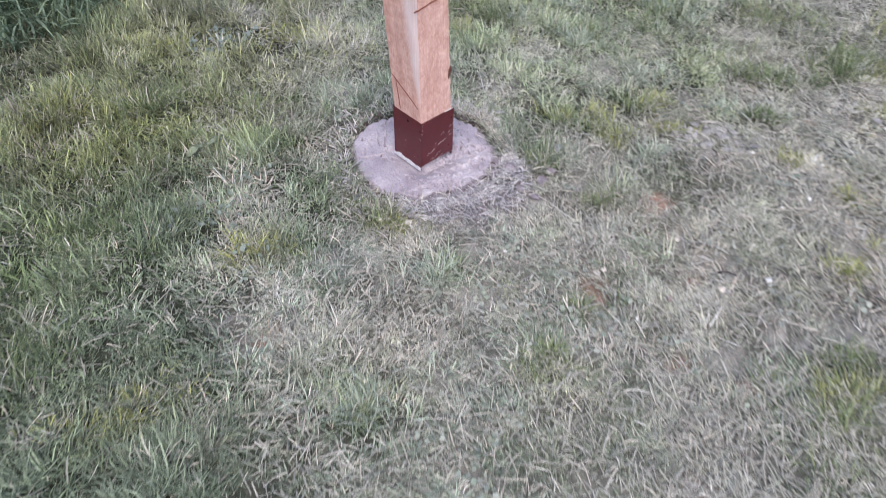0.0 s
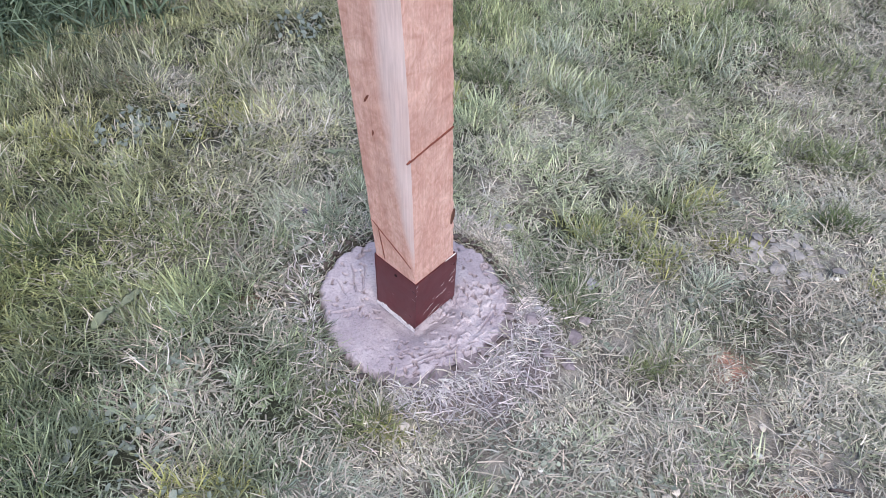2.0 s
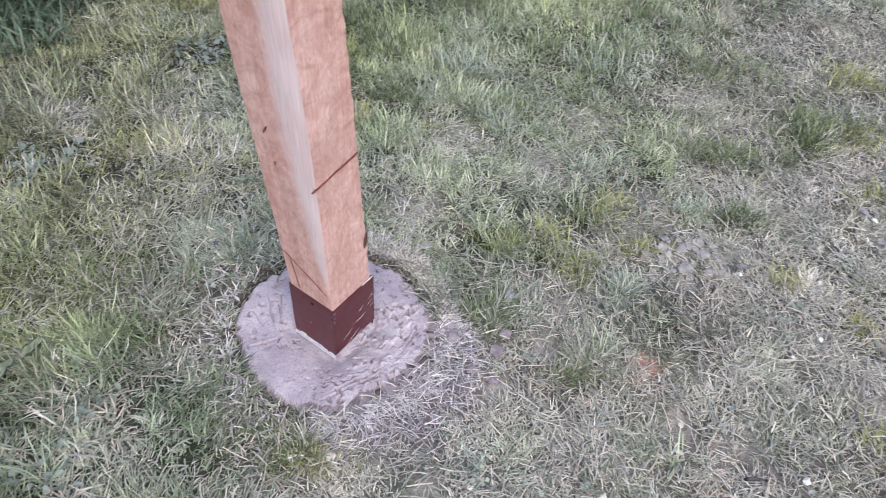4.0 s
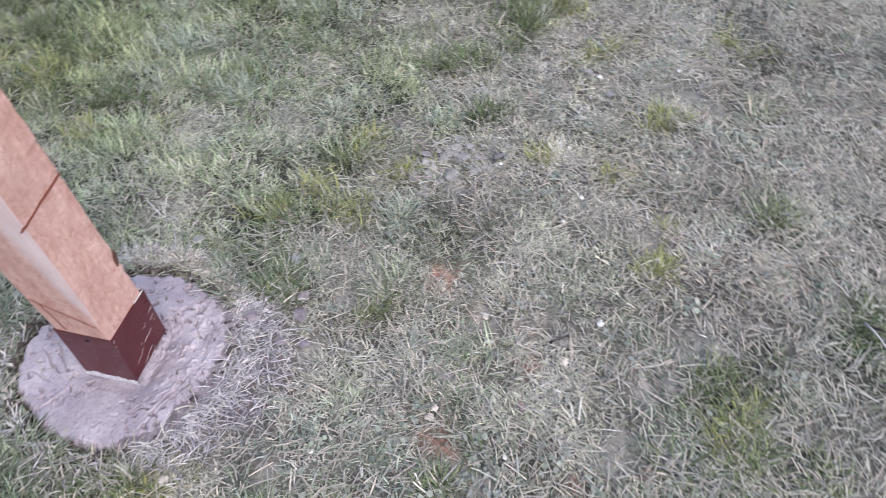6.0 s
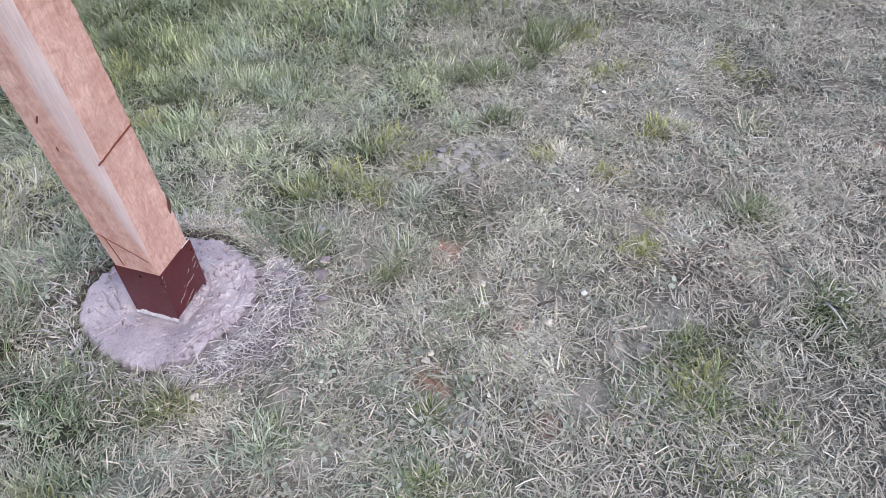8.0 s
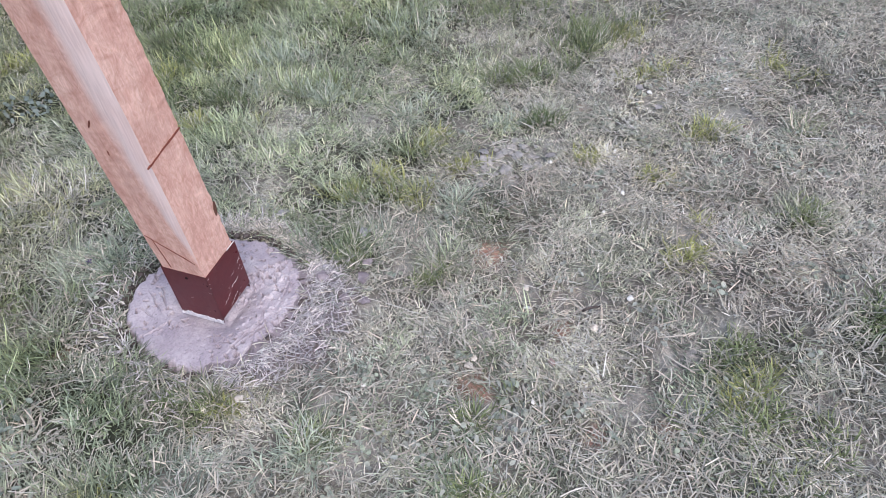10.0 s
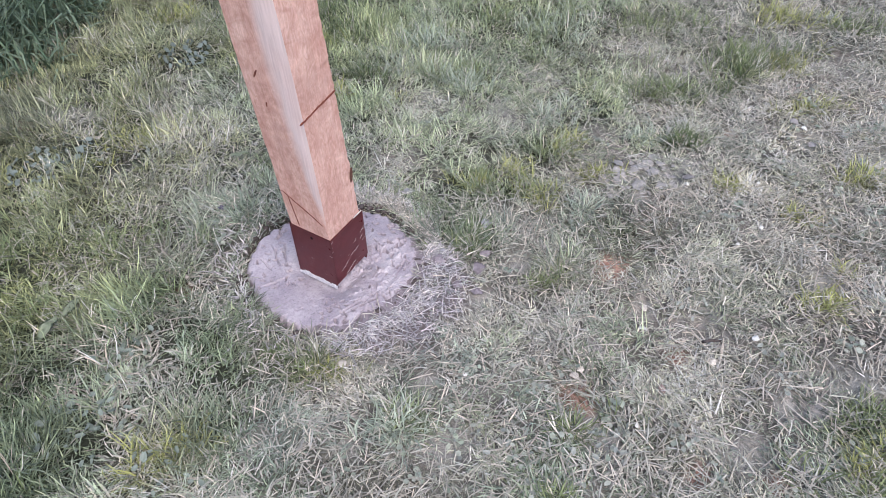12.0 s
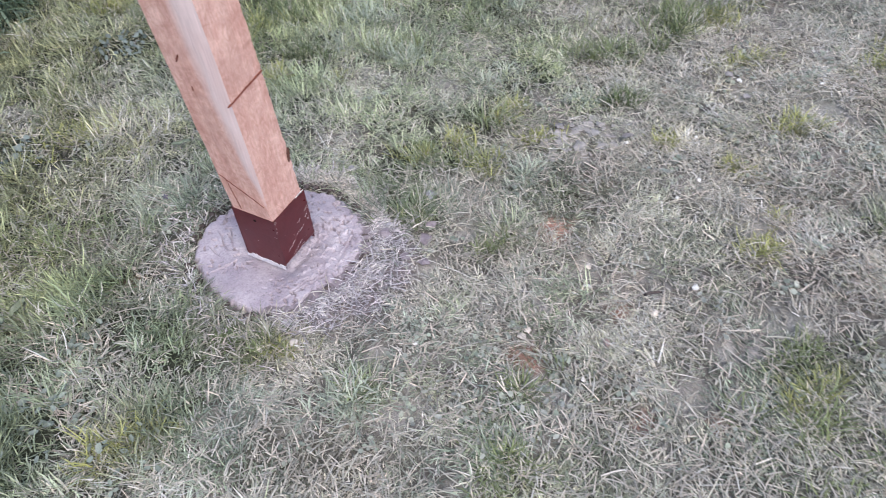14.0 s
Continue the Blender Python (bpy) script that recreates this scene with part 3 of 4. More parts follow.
def strew_leaves():
    """Small round dusty leaves, a fan of six faces each, in loose colonies over the dry lawn."""
    rng = np.random.default_rng(31)
    cx, cy = scatter(420, -0.7, 2.1, -1.0, 0.6, rng)
    lush = lushness(cx, cy)
    keep = (rng.uniform(0, 1, 420) < (1 - lush) * smooth(0.35, 0.7, value_noise(cx, cy, 0.2, 95) + 0.35 * spots(cx, cy, DUSTED, 1.0))) & in_plot(cx, cy)
    cx, cy = cx[keep], cy[keep]
    k = np.repeat(np.arange(len(cx)), 16)
    n = len(k)
    a, d = rng.uniform(0, 6.28, n), np.abs(rng.normal(0, 0.022, n))
    x, y = cx[k] + d * np.cos(a), cy[k] + d * np.sin(a)
    ok = off_footing(x, y, 0.01)
    x, y = x[ok], y[ok]
    n = len(x)
    z = ground_height(x, y) + rng.uniform(0.004, 0.012, n)
    size, turn = rng.uniform(0.0022, 0.0052, n), rng.uniform(0, 6.28, n)
    tx, ty = rng.normal(0, 0.3, n), rng.normal(0, 0.3, n)
    rows = [np.stack([x, y, z - 0.15 * size], 1)]
    for j in range(6):
        q = turn + j * 1.0472
        r = size * (1.0 if j % 3 else 1.25) * rng.uniform(0.85, 1.1, n)
        ux, uy = r * np.cos(q), r * np.sin(q)
        rows.append(np.stack([x + ux, y + uy, z + tx * ux + ty * uy], 1))
    first = np.arange(n)[:, None] * 7
    faces = np.concatenate([first + np.array([0, 1 + j, 1 + (j + 1) % 6]) for j in range(6)])
    me = bpy.data.meshes.new("dusty_leaves")
    me.from_pydata(np.stack(rows, 1).reshape(-1, 3).tolist(), [], faces.tolist())
    tone = blend(np.tile(np.array((0.42, 0.425, 0.37)), (n, 1)), np.array((0.30, 0.345, 0.27)), rng.uniform(0, 1, n)) * rng.uniform(0.75, 1.2, (n, 1))
    rgba = np.ones((n, 7, 4), np.float32)
    rgba[:, :, :3] = tone[:, None, :]
    me.attributes.new("tint", "FLOAT_COLOR", "POINT").data.foreach_set("color", rgba.ravel())
    me.materials.append(FOLIAGE)
    tagged(new("dusty_leaves", me), "small round dust-coated weed leaves strewn through the dry lawn", "weed leaves", kind="stuff")


strew_leaves()


def tuft_blades(x, y, r, tone, tall, blades):
    """A loose, uneven tuft: a few hearts from which the blades fan out."""
    rng = np.random.default_rng(int(abs(x * 7919 + y * 104729) * 100) + 3)
    hearts = 9
    ha, hd = rng.uniform(0, 6.28, hearts), np.abs(rng.normal(0, r * 0.75, hearts))
    hx, hy = x + hd * np.cos(ha) * 1.25, y + hd * np.sin(ha) * 0.8
    k = rng.integers(0, hearts, blades)
    a, d = rng.uniform(0, 6.28, blades), np.abs(rng.normal(0, r * 0.28, blades))
    px, py = hx[k] + d * np.cos(a), hy[k] + d * np.sin(a)
    keep = off_footing(px, py, 0.006)
    px, py, a, k = px[keep], py[keep], a[keep], k[keep]
    n = len(px)
    size = rng.uniform(0.6, 1.15, hearts)[k]
    heart_tone = np.array(tone) * rng.uniform(0.85, 1.2, (hearts, 1))
    tint = heart_tone[k] * rng.uniform(0.7, 1.3, (n, 1))
    tint = blend(tint, STRAW_TONE, (rng.uniform(0, 1, n) < 0.14) * 0.8)
    return (px, py, tall * size * rng.uniform(0.55, 1.15, n), rng.uniform(0.0012, 0.0027, n), np.abs(rng.normal(0.55, 0.3, n)) + 0.1,
            rng.uniform(0.2, 1.0, n), a + rng.normal(0, 0.8, n), tint)


TUFT_KINDS = {
    "y": ((0.325, 0.332, 0.130), "yellow_green_tufts", "loose yellow-green tufts of grass in the dry lawn"),
    "g": ((0.188, 0.220, 0.108), "green_tufts", "fresh green tufts of grass in the dusty lawn"),
    "d": ((0.125, 0.158, 0.075), "dark_green_tufts", "dark green tufts of coarse grass in the lawn"),
    "b": ((0.360, 0.400, 0.315), "bluish_tufts", "bluish-green tufts of broad grass in the lawn"),
}
TUFTS = [
    ("g", 0.892, 0.353, 0.07, 0.06), ("d", 1.103, 0.43, 0.07, 0.06),
    ("y", 1.111, -0.034, 0.04, 0.05), ("y", 1.144, 0.224, 0.05, 0.035), ("d", 0.161, 0.86, 0.08, 0.07), ("b", 0.728, 0.211, 0.05, 0.045),
    ("g", 1.077, -0.353, 0.05, 0.045), ("b", -0.146, 0.20, 0.05, 0.05), ("g", 0.265, -0.01, 0.035, 0.04),
    ("b", 0.34, 0.735, 0.08, 0.07), ("y", 0.833, -0.309, 0.05, 0.035), ("g", 0.77, -0.524, 0.05, 0.04), ("b", 0.047, -0.372, 0.05, 0.06),
    ("g", 0.70, -0.62, 0.06, 0.045), ("g", 0.195, 0.84, 0.07, 0.06), ("y", -0.398, 0.504, 0.07, 0.05), ("g", -0.414, 0.139, 0.07, 0.05), ("y", -0.265, 1.045, 0.08, 0.06),
    ("b", 0.662, 0.733, 0.10, 0.075), ("y", -0.305, -0.33, 0.05, 0.05), ("b", -0.06, -0.651, 0.07, 0.06), ("g", 0.311, -0.43, 0.035, 0.04),
    ("g", 0.223, -0.54, 0.06, 0.04), ("y", 0.696, -0.60, 0.04, 0.045), ("y", -0.416, -0.689, 0.06, 0.05), ("d", -0.63, -0.60, 0.08, 0.07), ("d", -0.60, -0.30, 0.08, 0.065),
    ("d", -0.676, 0.113, 0.08, 0.065), ("y", -0.866, 0.149, 0.09, 0.06), ("y", -0.698, 0.396, 0.07, 0.055), ("y", 0.57, 0.12, 0.035, 0.04), ("g", 0.50, 0.20, 0.05, 0.045),
    ("b", 0.52, 0.03, 0.04, 0.055), ("d", 0.75, 0.86, 0.07, 0.06), ("g", 0.95, 0.62, 0.08, 0.06), 
    ("y", 0.10, 0.55, 0.05, 0.05), ("g", 0.40, 0.55, 0.06, 0.05),
    ("g", 1.046, 0.435, 0.08, 0.06), ("g", 1.15, 0.46, 0.08, 0.065), ("y", 1.22, 0.40, 0.06, 0.05), ("g", 0.80, 0.38, 0.06, 0.05), 
    ("d", 0.786, 0.18, 0.03, 0.04), ("d", 0.80, 0.165, 0.035, 0.04), ("y", 0.823, 0.008, 0.04, 0.035), 
    ("b", 0.546, 0.337, 0.06, 0.05), ("b", 0.40, 0.514, 0.07, 0.06), ("b", 0.26, 0.62, 0.08, 0.065), ("d", 0.16, 0.62, 0.05, 0.055), ("d", 1.045, -0.578, 0.05, 0.04),
    ("g", 0.72, -0.72, 0.06, 0.04), ("y", 1.35, 0.62, 0.09, 0.06), ("g", 1.50, 0.52, 0.08, 0.055), ("y", 1.45, 0.10, 0.05, 0.04), ("g", 0.55, 0.80, 0.08, 0.07), ("y", 0.05, 0.80, 0.07, 0.06),
    ("y", 0.318, 0.153, 0.030, 0.045), ("g", 0.345, 0.165, 0.028, 0.045), ("y", 0.409, 0.178, 0.024, 0.045), ("y", 0.443, 0.082, 0.032, 0.05), ("g", 0.40, 0.112, 0.03, 0.04), ("y", 0.554, 0.238, 0.03, 0.04), ("y", 0.52, 0.215, 0.014, 0.035),
    ("g", -0.075, -0.225, 0.028, 0.04), ("d", -0.06, -0.215, 0.016, 0.035), ("y", -0.035, -0.235, 0.016, 0.035), ("d", -0.13, -0.19, 0.025, 0.03), ("g", 0.365, -0.135, 0.04, 0.032),
    ("d", 0.10, 0.80, 0.06, 0.06), ("d", 0.15, 0.84, 0.05, 0.06), ("d", 0.10, 0.98, 0.07, 0.06), ("d", 0.06, 1.12, 0.07, 0.06), ("d", 0.02, 0.70, 0.05, 0.05), ("d", 1.075, 0.39, 0.04, 0.055), ("d", 0.797, 0.165, 0.025, 0.05),
    ("d", 0.97, 0.345, 0.03, 0.045), ("y", 0.912, -0.10, 0.025, 0.03),
]
for kind, (tone, name, words) in TUFT_KINDS.items():
    found = [tuft_blades(tx, ty, tr, tone, tall, int(40 + 3600 * tr)) for k, tx, ty, tr, tall in TUFTS if k == kind]
    joined = [np.concatenate(group) for group in zip(*found)]
    tagged(blade_mesh(name, *joined, BLADE, 3), words, "grass", kind="stuff")


def grow_tall_border():
    rng = np.random.default_rng(9)
    x, y = scatter(42000, -2.3, -0.35, 0.2, 2.0, rng)
    edge = np.interp(y, (0.2, 0.42, 0.68, 0.86, 1.2, 1.6, 2.0), (-1.30, -1.05, -0.86, -0.60, -0.48, -0.42, -0.38)) - x + 0.16 * (value_noise(x, y, 0.16, 51) - 0.5)
    keep = (edge > 0) & (rng.uniform(0, 1, len(x)) < 0.42 * smooth(1.1, 0.6, edge + 0.5 * value_noise(x, y, 0.3, 52) + np.maximum(y - 1.5, 0)))
    x, y, edge = x[keep], y[keep], edge[keep]
    n = len(x)
    tint = blend(np.tile(DEEP * 1.2, (n, 1)), np.array((0.210, 0.265, 0.190)), rng.uniform(0, 1, n) ** 1.5)
    length = rng.uniform(0.10, 0.28, n) * (0.45 + 0.7 * smooth(0, 0.22, edge))
    ob = blade_mesh("tall_border_grass", x, y, length, rng.uniform(0.003, 0.0075, n), np.abs(rng.normal(0.45, 0.26, n)), rng.uniform(0.3, 1.6, n),
                    rng.uniform(0, 6.28, n), tint * rng.uniform(0.7, 1.3, (n, 1)), BLADE, 3)
    tagged(ob, "tall dark green coarse grass at the edge of the lawn", "tall grass", kind="stuff")


grow_tall_border()


# ---- concrete footing ----
def build_footing():
    """A disc with a dished middle, trowel strokes, dents and a ragged rim."""
    footing = empty("concrete_footing", pose(0, 0, 0), "round rough-trowelled lavender-grey concrete footing set in the lawn", "footing")
    rng = np.random.default_rng(12)
    rings, segs = 200, 720
    ang = np.linspace(0, 2 * np.pi, segs, endpoint=False)
    ragged = 0.008 * (value_noise(np.cos(ang) * 1.0 + 5, np.sin(ang) * 1.0 + 5, 0.32, 61) - 0.5) + 0.010 * (value_noise(np.cos(ang) + 5, np.sin(ang) + 5, 0.07, 62) - 0.5) + 0.005 * (value_noise(np.cos(ang) + 5, np.sin(ang) + 5, 0.025, 60) - 0.5)
    edge = footing_radius(ang) + ragged
    f = np.linspace(0, 1, rings + 1)[:, None]
    r = 0.02 + (edge - 0.02) * f
    x, y = r * np.cos(ang), r * np.sin(ang)
    u, v = (x + y) * 0.7071, (y - x) * 0.7071
    away = np.hypot(np.maximum(np.abs(u) - 0.044, 0), np.maximum(np.abs(v) - 0.044, 0))
    z = 0.005 - 0.010 * np.exp(-(away / (0.015 + 0.024 * value_noise(x, y, 0.06, 66))) ** 2)
    hollow = np.maximum(np.abs(u) - 0.040, 0) / 0.010, (v + 0.047) / 0.010
    z = z - 0.004 * np.exp(-hollow[0] ** 2 - hollow[1] ** 2)
    filled = smooth(0.034, 0.026, np.maximum(np.abs(u), np.abs(v)))
    z = z * (1 - filled) + 0.006 * filled
    z = z + 0.006 * (value_noise(x, y, 0.045, 63) - 0.5) + 0.0022 * (value_noise(x, y, 0.02, 64) - 0.5) * (x > 0) + 0.0006 * (value_noise(x, y, 0.005, 65) - 0.5)
    slick = 1 - 0.9 * smooth(0.03, -0.03, x - 0.3 * y) * smooth(-0.005, -0.045, y)
    # chaotic folds pushed up by the trowel on the right; everything frays a little
    frayed_x = x + 0.0045 * (value_noise(x, y, 0.0045, 67) - 0.5) + 0.004 * (value_noise(x, y, 0.011, 68) - 0.5)
    frayed_y = y + 0.0045 * (value_noise(x + 1, y, 0.0045, 67) - 0.5) + 0.004 * (value_noise(x + 1, y, 0.011, 68) - 0.5)
    for k in range(120):
        px, py = rng.uniform(0.02, 0.15), rng.uniform(-0.12, 0.04)
        way, long, wide = np.arctan2(py, px) + np.pi / 2 + rng.normal(0, 0.6), rng.uniform(0.003, 0.010), rng.uniform(0.0009, 0.0020)
        u = (frayed_x - px) * np.cos(way) + (frayed_y - py) * np.sin(way)
        v = -(frayed_x - px) * np.sin(way) + (frayed_y - py) * np.cos(way) + 25.0 * u * u * rng.uniform(-1, 1)
        z = z + slick * rng.uniform(0.0012, 0.0030) * np.exp(-(u / long) ** 2) * (1 + np.tanh(v / (0.4 * wide))) * np.exp(-(np.maximum(v, 0) / (3.5 * wide)) ** 2)
    for k in range(230):
        a = rng.uniform(0, 2 * np.pi)
        d = 0.152 * np.sqrt(rng.uniform(0.18, 1))
        px, py = d * np.cos(a), d * np.sin(a)
        way = a + np.pi / 2 + rng.normal(0, 0.7) if px > 0.0 else rng.normal(2.3, 0.9)
        long, wide, deep = rng.uniform(0.0022, 0.0060), rng.uniform(0.0012, 0.0024), rng.uniform(0.005, 0.012)
        u = (frayed_x - px) * np.cos(way) + (frayed_y - py) * np.sin(way)
        v = -(frayed_x - px) * np.sin(way) + (frayed_y - py) * np.cos(way) + 25.0 * u * u * rng.uniform(-1, 1)
        body = np.exp(-(u / long) ** 4)
        z = z - slick * deep * body * np.exp(-(v / wide) ** 4)
    for way, px, py, long in ((1.75, -0.105, 0.045, 0.030), (1.6, -0.088, 0.05, 0.026), (2.1, -0.125, 0.03, 0.016), (0.35, 0.02, -0.118, 0.045), (0.38, 0.03, -0.106, 0.035), (0.9, 0.115, -0.045, 0.03), (0.2, -0.115, -0.02, 0.02)):
        u = (x - px) * np.cos(way) + (y - py) * np.sin(way)
        v = -(x - px) * np.sin(way) + (y - py) * np.cos(way) + 0.004 * (value_noise(x, y, 0.02, 69) - 0.5)
        z = z - 0.0040 * np.exp(-(u / long) ** 4) * np.exp(-(v / 0.0015) ** 2) + 0.0016 * np.exp(-(u / long) ** 4) * np.exp(-((v - 0.003) / 0.0015) ** 2)
    z = z - 0.012 * np.clip((f - 0.94) / 0.06, 0, 1) ** 2
    top = np.stack([x, y, z], -1).reshape(-1, 3)
    skirt = np.stack([x[-1] * 1.01, y[-1] * 1.01, np.full(segs, -0.06)], -1)
    verts = np.concatenate([top, skirt])
    i = np.arange((rings + 2) * segs).reshape(rings + 2, segs)
    j = np.roll(i, -1, 1)
    faces = np.stack([i[:-1], i[1:], j[1:], j[:-1]], -1).reshape(-1, 4).tolist()
    me = bpy.data.meshes.new("concrete_footing")
    me.from_pydata(verts.tolist(), [], faces + [list(range(segs))[::-1]])
    me.polygons.foreach_set("use_smooth", np.ones(len(me.polygons), bool))
    me.materials.append(CONCRETE)
    ob = new("slab", me)
    ob.parent = footing

    # a thin smear of slurry, combed outwards over the trampled turf
    n, m = 260, 26
    a = np.linspace(radians(-112), radians(14), n)[:, None]
    fade = np.sin(np.pi * np.linspace(0.04, 0.96, n))[:, None] ** 0.5
    reach = (0.030 + 0.034 * value_noise(a * 1.0, a * 0 + 3.0, 0.10, 81) + 0.026 * value_noise(a, a * 0 + 4.0, 0.035, 82)) * fade
    f = np.linspace(0, 1, m)[None, :]
    r = footing_radius(a) - 0.012 + (reach + 0.012) * f
    x, y = r * np.cos(a), r * np.sin(a)
    comb = value_noise(a + 0.25 * f * value_noise(a, a * 0, 0.2, 85), f * 0.05, 0.017, 83) - 0.5
    h = np.where(r > footing_radius(a) + 0.014, ground_height(x, y), 0.0)
    z = h + 0.0045 + 0.0055 * comb + 0.004 * (value_noise(x, y, 0.014, 84) - 0.5) - 0.010 * f ** 3 - 0.006 * (1 - f) ** 4
    i = np.arange(n * m).reshape(n, m)
    faces = np.stack([i[:-1, :-1], i[:-1, 1:], i[1:, 1:], i[1:, :-1]], -1).reshape(-1, 4)
    me = bpy.data.meshes.new("slurry_smear")
    me.from_pydata(np.stack([x, y, z], -1).reshape(-1, 3).tolist(), [], faces.tolist())
    me.polygons.foreach_set("use_smooth", np.ones(len(me.polygons), bool))
    me.materials.append(SLURRY)
    smear = new("slurry_smear", me)
    smear.parent = footing
    tagged(smear, "darker mauve slurry smeared over the turf edge")


build_footing()


def lump(bm, place, size, seed, flat=0.7, rounds=2):
    """An uneven stone-like lump."""
    made = bmesh.ops.create_icosphere(bm, subdivisions=rounds, radius=1)["verts"]
    for v in made:
        d = v.co.normalized()
        k = 1 + 0.5 * noise.noise(d * 1.3 + Vector((seed, seed * 0.7, 1))) + 0.22 * noise.noise(d * 3.5 + Vector((1, seed, seed)))
        for j in range(5):
            cut = Vector((math.sin(seed * 3 + j * 2.4), math.cos(seed * 5 + j * 1.7), math.sin(seed + j))).normalized()
            k = min(k, 0.78 / max(0.2, d.dot(cut)))
        v.co = Vector(place) + Vector((d.x * size * k, d.y * size * k * 0.85, d.z * size * k * flat))
    return made


def build_crumbs():
    """Dark soil clods along the cut edge of the turf; the even share all round darkens its shadow gap."""
    rng = random.Random(4)
    bm = bmesh.new()
    for _ in range(300):
        a = rng.gauss(0.35, 0.75) if rng.random() < 0.55 else rng.uniform(0, 6.28)
        r = float(footing_radius(a)) + rng.uniform(0.002, 0.028)
        s = rng.uniform(0.0025, 0.008)
        lump(bm, (r * math.cos(a), r * math.sin(a), rng.uniform(-0.006, 0.003)), s, rng.uniform(0, 90), 0.8, 1)
    ob = part("soil_crumbs", bm, DARK_SOIL, None, "dark damp soil crumbs along the cut turf edge, standing in for its shadow too", True)
    tagged(ob, category="soil", kind="stuff")


build_crumbs()


# ---- steel post anchor ----
HALF, SHEET, TOP, LOW = 0.0455, 0.0018, 0.126, 0.003
anchor = empty("post_anchor", pose(0, 0, 0, 0, 0, 45), "oxblood red painted steel post anchor with scratched paint", "post anchor")


def folded_plate(w, h, t):
    """A side plate whose lowest strip is bent in under the post."""
    bm = bmesh.new()
    low = -h / 2 + 0.006
    profile = [(0.0, h / 2), (0.0, low + 0.008), (0.0008, low + 0.0055), (0.0026, low + 0.0032), (0.0090, low)]
    rows = [[bm.verts.new((x, y + (-t / 2 if side else t / 2), z)) for y, z in profile] for x in (-w / 2, w / 2) for side in (1, 0)]
    n = len(profile)
    for a, b in ((0, 2), (3, 1)):
        for i in range(n - 1):
            bm.faces.new((rows[a][i], rows[a][i + 1], rows[b][i + 1], rows[b][i]))
    for a, b in ((0, 1), (2, 3)):
        for i in range(n - 1):
            bm.faces.new((rows[a][i], rows[a][i + 1], rows[b][i + 1], rows[b][i]))
    for i in (0, n - 1):
        bm.faces.new((rows[0][i], rows[1][i], rows[3][i], rows[2][i]))
    bmesh.ops.recalc_face_normals(bm, faces=bm.faces[:])
    return bm


def plate(w, h, t, bevel=0.0006):
    bm = bmesh.new()
    bmesh.ops.create_cube(bm, size=1)
    bmesh.ops.scale(bm, vec=(w, t, h), verts=bm.verts)
    bmesh.ops.bevel(bm, geom=bm.edges[:], offset=bevel, segments=2, affect="EDGES")
    return bm


for k in range(4):
    wide = 2 * HALF if k % 2 == 0 else 2 * HALF - 2 * SHEET - 0.0006
    ob = part("side_plate", folded_plate(wide, TOP - LOW, SHEET) if k == 0 else plate(wide, TOP - LOW, SHEET), STEEL, anchor)
    ob.matrix_local = pose(0, 0, 0, 0, 0, 90 * k) @ pose(0, -(HALF - SHEET / 2), (TOP + LOW) / 2)
    if k in (0, 1):
        rim = part("worn_rim", plate(0.024, 0.0018, SHEET * 0.85, 0.0003), BARE_STEEL, ob, "bare metal along the worn top edge")
        rim.matrix_local = pose((0.032, -0.028)[k], 0, (TOP - LOW) / 2 + 0.0004)
floor_plate = part("base_plate", plate(2 * HALF - 0.030, 0.004, 2 * HALF - 0.030), STEEL, anchor)
floor_plate.matrix_local = pose(0, 0, LOW + 0.008)
bm = bmesh.new()
bmesh.ops.create_cone(bm, cap_ends=True, segments=24, radius1=0.010, radius2=0.010, depth=0.12)
stem = part("stem", bm, STEEL, anchor, "steel stem cast into the concrete", True)
stem.matrix_local = pose(0, 0, -0.055)


def splash_strip(length, seed, tall):
    """A ragged film of cement along a lower edge."""
    bm = bmesh.new()
    n = 40
    low, high, back = [], [], []
    for i in range(n + 1):
        x = -length / 2 + length * i / n
        h = tall * max(0.25, 0.62 + 0.55 * noise.noise((x * 60, seed, 0)) + 0.35 * noise.noise((x * 240, seed, 4)))
        low.append(bm.verts.new((x, -0.0022, 0)))
        high.append(bm.verts.new((x, -0.0008, h)))
        back.append(bm.verts.new((x, 0.0003, h + 0.0008)))
    for i in range(n):
        bm.faces.new((low[i], low[i + 1], high[i + 1], high[i]))
        bm.faces.new((high[i], high[i + 1], back[i + 1], back[i]))
    bm.faces.new([low[0], high[0], back[0]])
    bm.normal_update()
    return bm


# the anchor's local -x side faces the camera's left, -y its right
strip = part("cement_splash", splash_strip(0.089, 3.0, 0.0105), SPLASH, anchor, "pale cement splashed along the lower edge")
strip.matrix_local = pose(0, 0, 0, 0, 0, -90) @ pose(0, -HALF - 0.0004, LOW)


